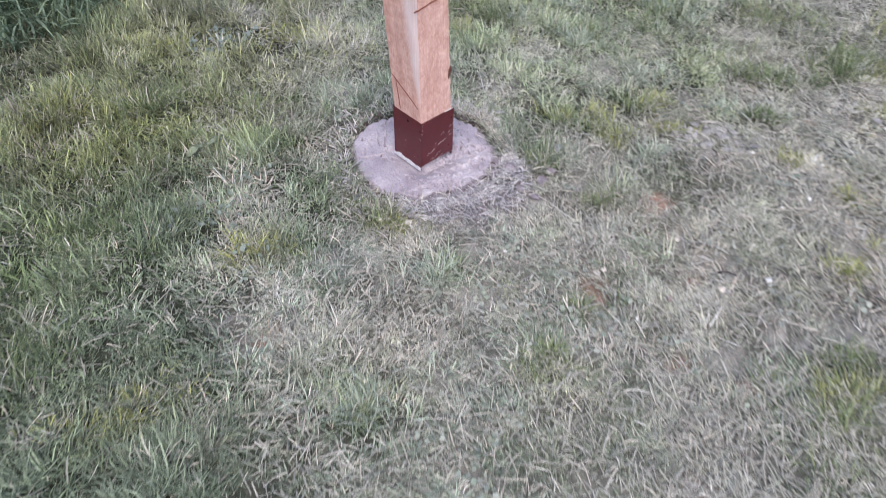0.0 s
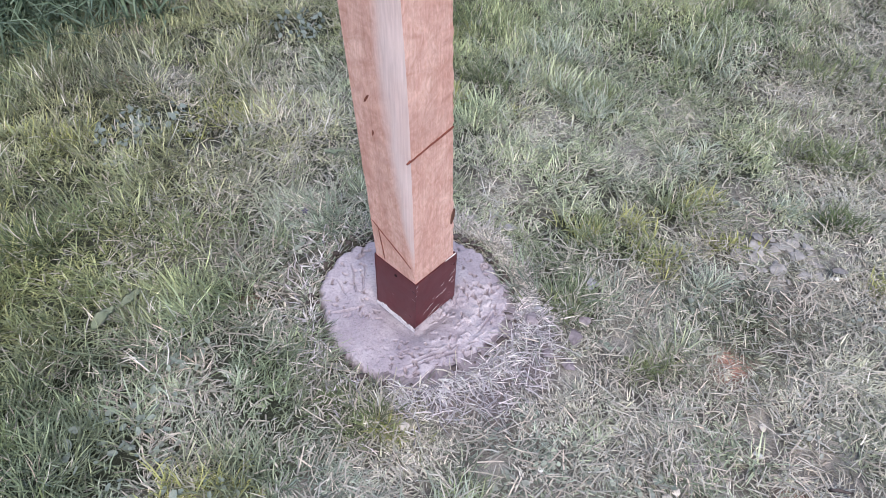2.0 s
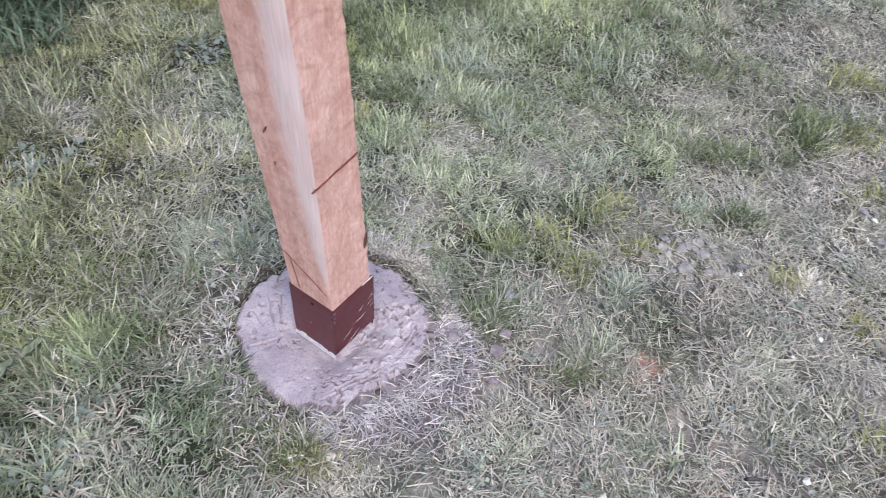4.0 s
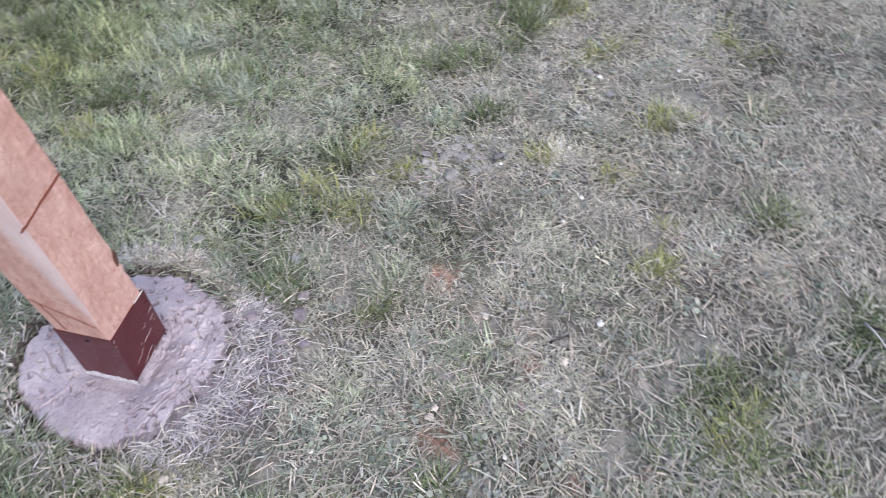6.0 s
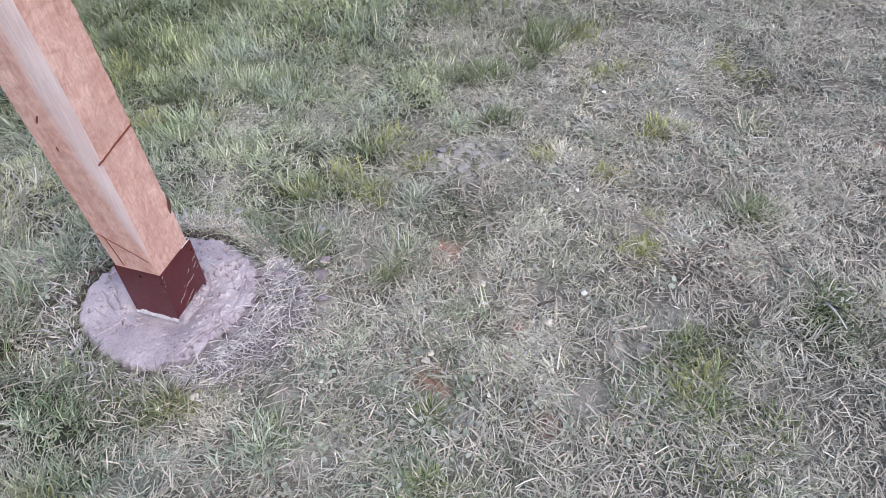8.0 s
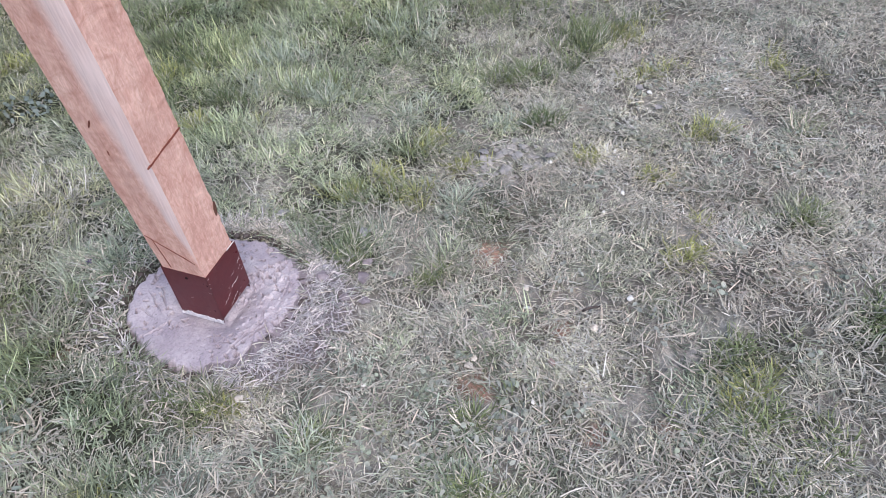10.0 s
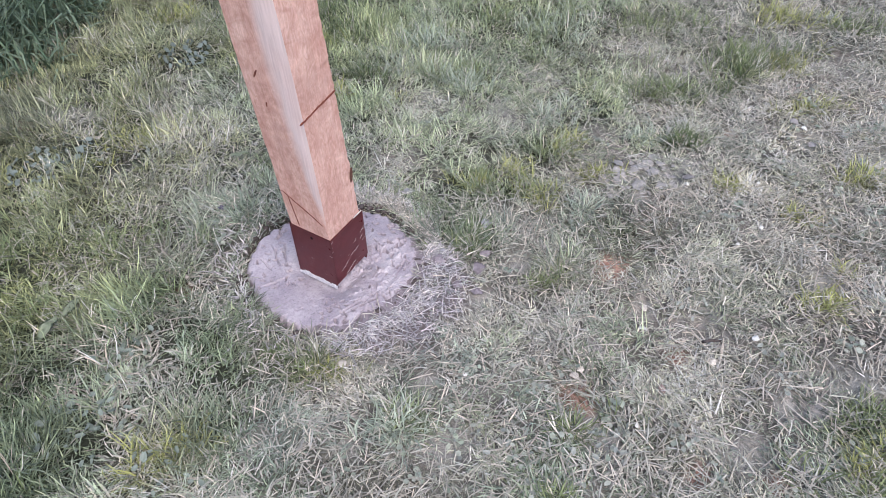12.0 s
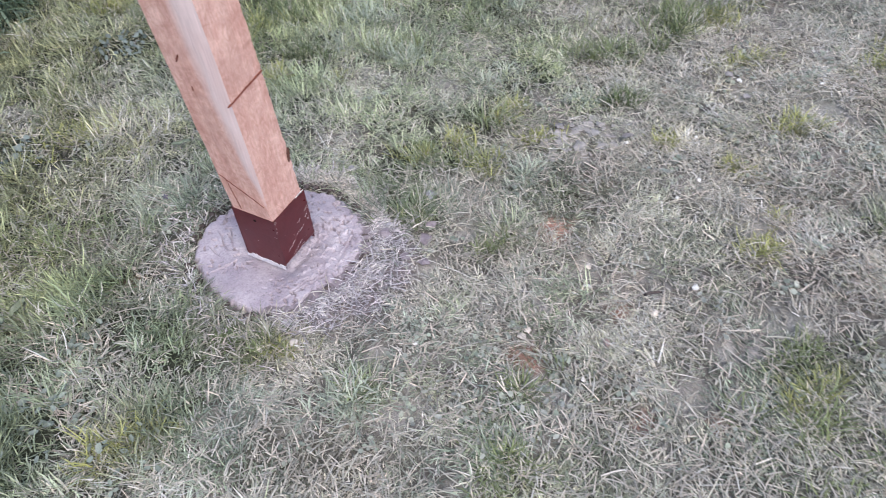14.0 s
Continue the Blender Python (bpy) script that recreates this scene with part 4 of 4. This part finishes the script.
def scratch(u0, z0, u1, z1, wide, seed):
    """A ragged sliver where paint is scraped off the side that faces right; u runs from its left edge."""
    bm = bmesh.new()
    n = 12
    rows = []
    for i in range(n + 1):
        f = i / n
        h = 0.7 * wide * (0.1 + 1.3 * abs(noise.noise((f * 6, seed, 0)))) * math.sin(math.pi * min(0.95, max(0.08, f)))
        x, z = -HALF + 2 * HALF * (u0 + (u1 - u0) * f), z0 + (z1 - z0) * f + 0.004 * noise.noise((f * 2.2, seed, 3))
        rows.append((bm.verts.new((x, -HALF - 0.0003, z - h)), bm.verts.new((x, -HALF - 0.0003, z + h))))
    for a, b in zip(rows, rows[1:]):
        bm.faces.new((a[0], b[0], b[1], a[1]))
    geo = bmesh.ops.extrude_face_region(bm, geom=bm.faces[:])
    bmesh.ops.translate(bm, vec=(0, 0.0003, 0), verts=[v for v in geo["geom"] if isinstance(v, bmesh.types.BMVert)])
    bmesh.ops.recalc_face_normals(bm, faces=bm.faces[:])
    return part("scratch", bm, SPLASH, anchor, "pale scratch through the paint")


for i, (u0, z0, u1, z1, wide) in enumerate(((0.86, 0.082, 0.98, 0.090, 0.0016), (0.82, 0.071, 0.93, 0.075, 0.0010), (0.18, 0.036, 0.42, 0.046, 0.0009), (0.50, 0.052, 0.76, 0.057, 0.0009),
                                            (0.28, 0.020, 0.60, 0.031, 0.0010), (0.36, 0.010, 0.66, 0.022, 0.0009), (0.005, 0.119, 0.05, 0.121, 0.0022), (0.01, 0.108, 0.035, 0.109, 0.0018),
                                            (0.0, 0.099, 0.025, 0.100, 0.0015), (0.60, 0.073, 0.70, 0.077, 0.0006), (0.88, 0.060, 0.96, 0.064, 0.0007))):
    scratch(u0, z0, u1, z1, wide, i * 3.7)
bm = bmesh.new()
bmesh.ops.create_cone(bm, cap_ends=True, segments=18, radius1=0.0026, radius2=0.0026, depth=0.0012)
ob = part("screw_hole", bm, HOLE, anchor, "dark empty screw hole")
ob.matrix_local = pose(0, 0, 0, 0, 0, -90) @ pose(0.002, -HALF - 0.0001, 0.112, 90)


# ---- timber post ----
post = empty("timber_post", pose(0, 0, 0, 0, 0, 45), "salmon-coloured sawn timber post with a waney corner, slightly leaning", "post")
PH = 0.0430
LEANING = math.tan(radians(2.9))


def leaning(x, y, z):
    """The post stands straight in its anchor, swells a little and leans above it."""
    up = max(0.0, z - 0.112)
    dx, dy = -0.0006 - LEANING * up, -0.03 * up
    k = 1 + 0.04 * min(1.0, up / 0.4)
    return (x * k + (dx + dy) * 0.7071, y * k + (dy - dx) * 0.7071, z)


def wane_width(z):
    return 0.0005 + 0.043 * max(0.0, min(1.0, (z - 0.14) / 0.30)) ** 0.8


def build_post():
    bm = bmesh.new()
    wane = bm.verts.layers.float_color.new("wane")
    levels = [0.014 + 0.007 * i for i in range(98)] + [0.7 + 0.06 * i for i in range(21)]
    arc = 6
    rows = []
    for z in levels:
        w = wane_width(z) * (1 + 0.10 * noise.noise((0, 0, z * 9)))
        b = 0.0022
        # the waney corner lies at (-PH, -PH): a rounding that leaves the left face smoothly and meets the right one at a ridge
        pts = []
        for i in range(arc + 1):
            q = i / arc
            pts.append((-PH + q * q * (0.0006 + 0.24 * w), -PH + (1 - q) ** 2 * (w + 0.0006) + 2 * q * (1 - q) * 0.36 * w))
        ridge = (-PH + 0.0006 + 0.24 * w, -PH)
        pts += [ridge, (-PH + 0.4 * PH * 2, -PH), (-PH + 0.7 * PH * 2, -PH), (PH - b, -PH), (PH, -PH + b), (PH, 0), (PH, PH - b), (PH - b, PH), (0, PH), (-PH + b, PH), (-PH, PH - b), (-PH, 0.012)]
        row = []
        for i, (x, y) in enumerate(pts):
            k = 0.0007 * noise.noise((x * 40, y * 40, z * 22)) + 0.0004 * noise.noise((x * 90, y * 90, z * 90))
            if x > 0.03 and y < -0.03:
                k += 0.0016 * noise.noise((3, 1, z * 70)) + 0.0008 * noise.noise((9, 1, z * 210))
            d = Vector((x, y, 0)).normalized()
            v = bm.verts.new(leaning(x + d.x * k, y + d.y * k, z))
            f = min(1.0, max(0.0, (z - 0.13) / 0.10)) * (min(1.0, 0.10 + 1.5 * i / arc) if i <= arc else 0.0)
            v[wane] = (f, f, f, 1)
            row.append(v)
        rows.append(row)
    for a, c in zip(rows, rows[1:]):
        n = len(a)
        for i in range(n):
            if i == arc:
                continue
            j = (i + 1) % n
            bm.faces.new((a[i], a[j], c[j], c[i])).smooth = i < arc
    bm.faces.new(list(reversed(rows[0])))
    bm.faces.new(rows[-1])
    bmesh.ops.recalc_face_normals(bm, faces=bm.faces[:])
    rounded = [f.smooth for f in bm.faces]
    ob = part("shaft", bm, WOOD, post)
    ob.data.polygons.foreach_set("use_smooth", rounded)
    return ob


build_post()


def face_mark(name, side, points, wide, material, label):
    """A dark groove on a face of the post: side 'l' is the waney corner's left face, 'r' its right. Points are (distance from that corner, height)."""
    bm = bmesh.new()
    left, right = [], []
    for i, (d, z) in enumerate(points):
        a, b = points[max(i - 1, 0)], points[min(i + 1, len(points) - 1)]
        t = Vector((b[0] - a[0], b[1] - a[1])).normalized()
        n = Vector((-t.y, t.x)) * wide / 2 * (0.35 if i in (0, len(points) - 1) else 1.0 + 0.4 * noise.noise((d * 300, z * 300, 1)))
        for store, s in ((left, 1), (right, -1)):
            u, h = d + n.x * s, z + n.y * s
            p = (-PH - 0.0009, -PH + u, h) if side == "l" else (-PH + u, -PH - 0.0009, h)
            q = (p[0] + (0.002 if side == "l" else 0), p[1] + (0.002 if side == "r" else 0), h)
            store.append((bm.verts.new(leaning(*p)), bm.verts.new(leaning(*q))))
    for i in range(len(points) - 1):
        (a, a2), (b, b2), (c, c2), (d, d2) = left[i], left[i + 1], right[i + 1], right[i]
        bm.faces.new((a, b, c, d))
        bm.faces.new((a2, b2, b, a))
        bm.faces.new((d, c, c2, d2))
    bmesh.ops.recalc_face_normals(bm, faces=bm.faces[:])
    return part(name, bm, material, post, label)


def line(a, b, n=10, wobble=0.0):
    return [(a[0] + (b[0] - a[0]) * i / n, a[1] + (b[1] - a[1]) * i / n + wobble * noise.noise((i * 0.7, a[1] * 50, 2))) for i in range(n + 1)]


face_mark("saw_mark", "r", line((0.002, 0.371), (0.085, 0.383), 14, 0.0012), 0.0032, SAW_CUT, "dark reddish diagonal saw mark")
face_mark("knot", "r", line((0.079, 0.200), (0.086, 0.228), 4), 0.007, KNOT, "small dark knot")
face_mark("crack", "l", line((0.082, 0.209), (0.006, 0.158), 10, 0.002), 0.0016, SAW_CUT, "fine dark crack")
face_mark("crack", "l", line((0.070, 0.205), (0.064, 0.130), 8, 0.003), 0.0011, SAW_CUT, "fine dark crack")
face_mark("knot", "l", line((0.062, 0.434), (0.053, 0.449), 5), 0.0026, SAW_CUT, "small dark pith mark")
face_mark("knot", "l", line((0.054, 0.386), (0.053, 0.395), 3), 0.0015, SAW_CUT, "small dark pith mark")


# ---- stones and leaves in the grass ----
def stone(x, y, size, material, label, flat=0.65, up=0.45):
    bm = bmesh.new()
    lump(bm, (0, 0, 0), size, x * 31 + y * 57, flat, 1 if material is PALE_STONE else 2)
    for v in bm.verts:
        v.co *= 1 + 0.45 * noise.noise(v.co * (1.6 / size) + Vector((x * 40, y * 40, 0)))
    ob = part("stone", bm, material, None, label, False)
    z = float(ground_height(np.array([x]), np.array([y]))[0])
    ob.matrix_world = pose(x, y, z + size * up + 0.003, 0, 0, (x * 900) % 360)
    return tagged(ob, category="stone", group="stones in the lawn")


for sx, sy, ss in ((0.664, -0.354, 0.0085), (0.753, -0.146, 0.0055), (0.816, -0.12, 0.006), (0.741, 0.037, 0.007), (1.084, 0.145, 0.008), (1.253, 0.071, 0.007),
                   (0.498, -0.285, 0.005), (0.894, -0.065, 0.006), (0.888, 0.005, 0.005), (0.174, -0.302, 0.005), (0.594, -0.786, 0.007), (0.404, -0.456, 0.005), (1.819, -0.336, 0.006), (0.492, -0.281, 0.004), (-0.258, -0.049, 0.004)):
    stone(sx, sy, ss, PALE_STONE, "small white pebble lying on the short grass", 0.5, 0.75)
for sx, sy, ss in ((0.573, -0.377, 0.0085), (0.522, -0.235, 0.007), (-0.019, -0.231, 0.009), (-0.054, -0.197, 0.006), (0.346, -0.343, 0.008), (0.36, -0.335, 0.006), (0.936, -0.992, 0.012), (1.363, -0.742, 0.014)):
    stone(sx, sy, ss, BEIGE_STONE, "beige rounded stone half sunk in the grass", 0.5, 0.6)
for sx, sy, ss in ((0.306, 0.032, 0.013), (0.176, 0.167, 0.012), (0.205, -0.02, 0.011), (0.17, 0.10, 0.009)):
    stone(sx, sy, ss, GREY_STONE, "flat grey stone half hidden in the grass", 0.4, 0.35)
for sx, sy, ss in ((0.192, -0.042, 0.015), (0.262, -0.072, 0.014), (0.243, -0.125, 0.012), (0.283, -0.040, 0.011), (0.212, -0.105, 0.010)):
    stone(sx, sy, ss, SLURRY, "lump of mauve-grey mud pushed up beside the footing", 0.45, 0.4)
for sx, sy, ss in ((0.471, -0.405, 0.008), (1.30, -0.76, 0.011), (1.12, -0.88, 0.009)):
    stone(sx, sy, ss, PINK_STONE, "dull reddish crumb of stone on bare soil", 0.45, 0.3)
flakes = random.Random(12)
for i in range(60):
    px, py = flakes.gauss(0.652, 0.048), flakes.gauss(0.088, 0.036)
    size = flakes.uniform(0.004, 0.009) if i % 3 else flakes.uniform(0.010, 0.020)
    bm = bmesh.new()
    lump(bm, (0, 0, 0), size, i * 1.37, 0.24, 2)
    for v in bm.verts:
        bend = noise.noise(v.co * 60 + Vector((i * 3.0, 0, 0)))
        v.co.x *= 0.75 + 0.9 * bend
        v.co.z += 0.16 * size * bend
    clod = part("mud_clod", bm, MUD_CRUST, None, "pale grey flake of dried mud on bare ground")
    pz = float(ground_height(np.array([px]), np.array([py]))[0])
    clod.matrix_world = pose(px, py, pz + 0.0035, flakes.uniform(-14, 14), flakes.uniform(-14, 14), flakes.uniform(0, 360))
    tagged(clod, category="mud clod", group="flakes of dried mud")


def twig(points, thick, material, label):
    """A thin tapering stick through the given places, lying in the grass."""
    bm = bmesh.new()
    rows = []
    for i, (px, py, up) in enumerate(points):
        z = float(ground_height(np.array([px]), np.array([py]))[0]) + up
        t = thick * (1 - 0.5 * i / (len(points) - 1))
        rows.append([bm.verts.new((px + t * math.cos(q), py + 0.6 * t * math.sin(q), z + t * math.sin(q + 0.7))) for q in (0, 1.05, 2.1, 3.14, 4.2, 5.24)])
    for a, b in zip(rows, rows[1:]):
        for i in range(6):
            bm.faces.new((a[i], a[(i + 1) % 6], b[(i + 1) % 6], b[i]))
    bm.faces.new(rows[0])
    bm.faces.new(rows[-1])
    bmesh.ops.recalc_face_normals(bm, faces=bm.faces[:])
    return tagged(part("twig", bm, material, None, label, True), category="twig")


twig([(0.574, -0.340, 0.014), (0.584, -0.343, 0.018), (0.594, -0.346, 0.017), (0.606, -0.345, 0.012)], 0.0028, DARK_SOIL, "short dark twig lying on the dry grass")
twig([(1.015, -0.584, 0.020), (1.012, -0.603, 0.022), (1.006, -0.622, 0.021), (1.003, -0.642, 0.016)], 0.0020, DRY_LEAF, "thin pale grey twig lying on the grass")
twig([(1.024, -0.597, 0.016), (1.030, -0.609, 0.018), (1.035, -0.622, 0.014)], 0.0018, DARK_SOIL, "short dark twig lying on the dry grass")
stone(-0.166, -0.052, 0.006, DARK_SOIL, "dark pebble at the rim of the concrete footing", 0.7, 0.9)
for sx, sy, ss in ((-0.262, 0.012, 0.006), (-0.285, -0.008, 0.005), (-0.27, 0.03, 0.005)):
    stone(sx, sy, ss, BEIGE_STONE, "beige rounded stone half sunk in the grass", 0.6, 0.8)
bm = bmesh.new()
for i in range(5):
    q = i * 1.2566
    hub = bm.verts.new((0, 0, 0))
    bm.faces.new((hub, bm.verts.new((0.004 * math.cos(q - 0.4), 0.004 * math.sin(q - 0.4), 0.0015)), bm.verts.new((0.008 * math.cos(q), 0.008 * math.sin(q), 0.001)), bm.verts.new((0.004 * math.cos(q + 0.4), 0.004 * math.sin(q + 0.4), 0.002))))
petals = part("wild_flower", bm, VIOLET, None, "tiny violet wild flower in the grass")
petals.matrix_world = pose(-0.2, 0.187, 0.026, 12, -8, 20)
tagged(petals, category="flower")


def leaf_blade(length, width, curl, seed, lobes=0.0):
    """A leaf with a folded midrib, uneven rim and some thickness."""
    bm = bmesh.new()
    n = 8
    rows = []
    for i in range(n + 1):
        f = i / n
        w = width / 2 * math.sin(math.pi * min(0.97, 0.06 + 0.94 * f)) ** 0.75 * (1 + lobes * math.sin(f * 19 + seed))
        z = curl * math.sin(f * 2.6) * length + 0.12 * length * noise.noise((f * 3, seed, 0))
        row = []
        for s in (-1, -0.5, 0, 0.5, 1):
            row.append(bm.verts.new((w * s, length * f, z + abs(s) * w * 0.10 + 0.05 * length * noise.noise((s * 2, f * 4, seed)))))
        rows.append(row)
    for a, b in zip(rows, rows[1:]):
        for i in range(4):
            bm.faces.new((a[i], a[i + 1], b[i + 1], b[i]))
    bmesh.ops.solidify(bm, geom=bm.faces[:], thickness=0.0004)
    return bm


def lying_leaf(name, x, y, length, width, turn, material, label, category, lobes=0.0, tilt=4.0):
    ob = part(name, leaf_blade(length, width, 0.10, x * 13 + y * 7, lobes), material, None, label, True)
    z = float(ground_height(np.array([x]), np.array([y]))[0])
    ob.matrix_world = pose(x, y, z + 0.018, tilt, (x * 997) % 14 - 7, turn)
    return tagged(ob, category=category)


for lx, ly, ls, la in ((0.625, 0.150, 0.030, 200), (0.735, 0.05, 0.026, 250), (1.085, 0.10, 0.028, 120), (1.07, 0.15, 0.024, 30)):
    lying_leaf("dry_leaf", lx, ly, ls, ls * 0.7, la, DRY_LEAF, "curled grey dry leaf lying on bare mud", "leaf", 0.25)
lying_leaf("green_leaf", -0.180, 0.352, 0.045, 0.016, 265, GREEN_LEAF, "pale green narrow leaf lying beside the post", "leaf")
lying_leaf("green_leaf", -0.51, -0.065, 0.05, 0.022, 330, GREEN_LEAF, "pale bluish-green weed leaf in the grass", "leaf", 0.2)
lying_leaf("green_leaf", -0.48, -0.02, 0.045, 0.018, 320, GREEN_LEAF, "pale bluish-green weed leaf in the grass", "leaf", 0.2)


def weed_leaf_meshes(tone, count=4):
    """Small cupped leaves with a notch, to be shared."""
    made = []
    for i in range(count):
        bm = bmesh.new()
        rim, mid = [], []
        for j in range(12):
            q = 2 * math.pi * j / 12
            r = (0.72 if j == 0 else 1.0) * (0.92 + 0.16 * noise.noise((j * 0.9, i * 3.1, 2)))
            rim.append(bm.verts.new((r * math.cos(q), 0.56 * r * math.sin(q), 0.10 + 0.12 * noise.noise((j * 0.7, i, 5)))))
            mid.append(bm.verts.new((0.5 * r * math.cos(q), 0.28 * r * math.sin(q), 0.02)))
        heart = bm.verts.new((0, 0, -0.06))
        for j in range(12):
            t = (j + 1) % 12
            bm.faces.new((mid[j], rim[j], rim[t], mid[t]))
            bm.faces.new((heart, mid[j], mid[t]))
        me = bpy.data.meshes.new("leaf")
        bm.to_mesh(me)
        bm.free()
        rgba = np.ones((len(me.vertices), 4), np.float32)
        rgba[:, :3] = np.array(tone) * (0.85 + 0.1 * i)
        me.attributes.new("tint", "FLOAT_COLOR", "POINT").data.foreach_set("color", rgba.ravel())
        me.materials.append(FOLIAGE)
        made.append(me)
    return made


def weed(x, y, spread, leaves, meshes, label, big=1.0):
    """A low rosette of small round leaves."""
    rng = np.random.default_rng(int(abs(x * 5003 + y * 9001) * 10) + 1)
    base = float(ground_height(np.array([x]), np.array([y]))[0])
    top = empty("weed", pose(x, y, base), label, "weed", "low weeds in the lawn")
    for k in range(leaves):
        a, d = rng.uniform(0, 6.28), spread * math.sqrt(rng.uniform(0, 1))
        s = rng.uniform(0.0035, 0.0075) * big
        ob = new("leaf", meshes[k % len(meshes)])
        ob.parent = top
        ob.matrix_local = pose(d * math.cos(a), d * math.sin(a), rng.uniform(0.005, 0.017) * big, rng.normal(0, 30), rng.normal(0, 30), rng.uniform(0, 360)) @ Matrix.Diagonal((s, s, s, 1))


DUSTY_LEAVES = weed_leaf_meshes((0.40, 0.405, 0.355))
GREY_LEAVES = weed_leaf_meshes((0.290, 0.325, 0.272))
for wx, wy, ws, wnum in ((0.125, -0.41, 0.05, 26), (0.19, -0.43, 0.05, 24), (0.35, -0.45, 0.06, 34), (0.33, -0.50, 0.05, 20), (0.25, -0.50, 0.05, 16), (0.66, -0.42, 0.05, 22), (0.60, -0.26, 0.04, 14)):
    weed(wx, wy, ws, wnum, DUSTY_LEAVES, "dusty pale rosette of small round weed leaves")
BLUE_LEAVES = weed_leaf_meshes((0.250, 0.285, 0.255))
for wx, wy, ws, wnum in ((-0.277, 0.83, 0.07, 60), (-0.594, 0.44, 0.06, 44), (-0.52, 0.47, 0.05, 24)):
    weed(wx, wy, ws, wnum, BLUE_LEAVES, "bluish grey-green patch of low weed leaves", 1.5)
for wx, wy, ws, wnum in ((-0.42, -0.257, 0.07, 38), (-0.36, -0.13, 0.06, 22), (-0.29, -0.36, 0.06, 20)):
    weed(wx, wy, ws, wnum, GREY_LEAVES, "grey-green rosette of small round weed leaves", 1.35)
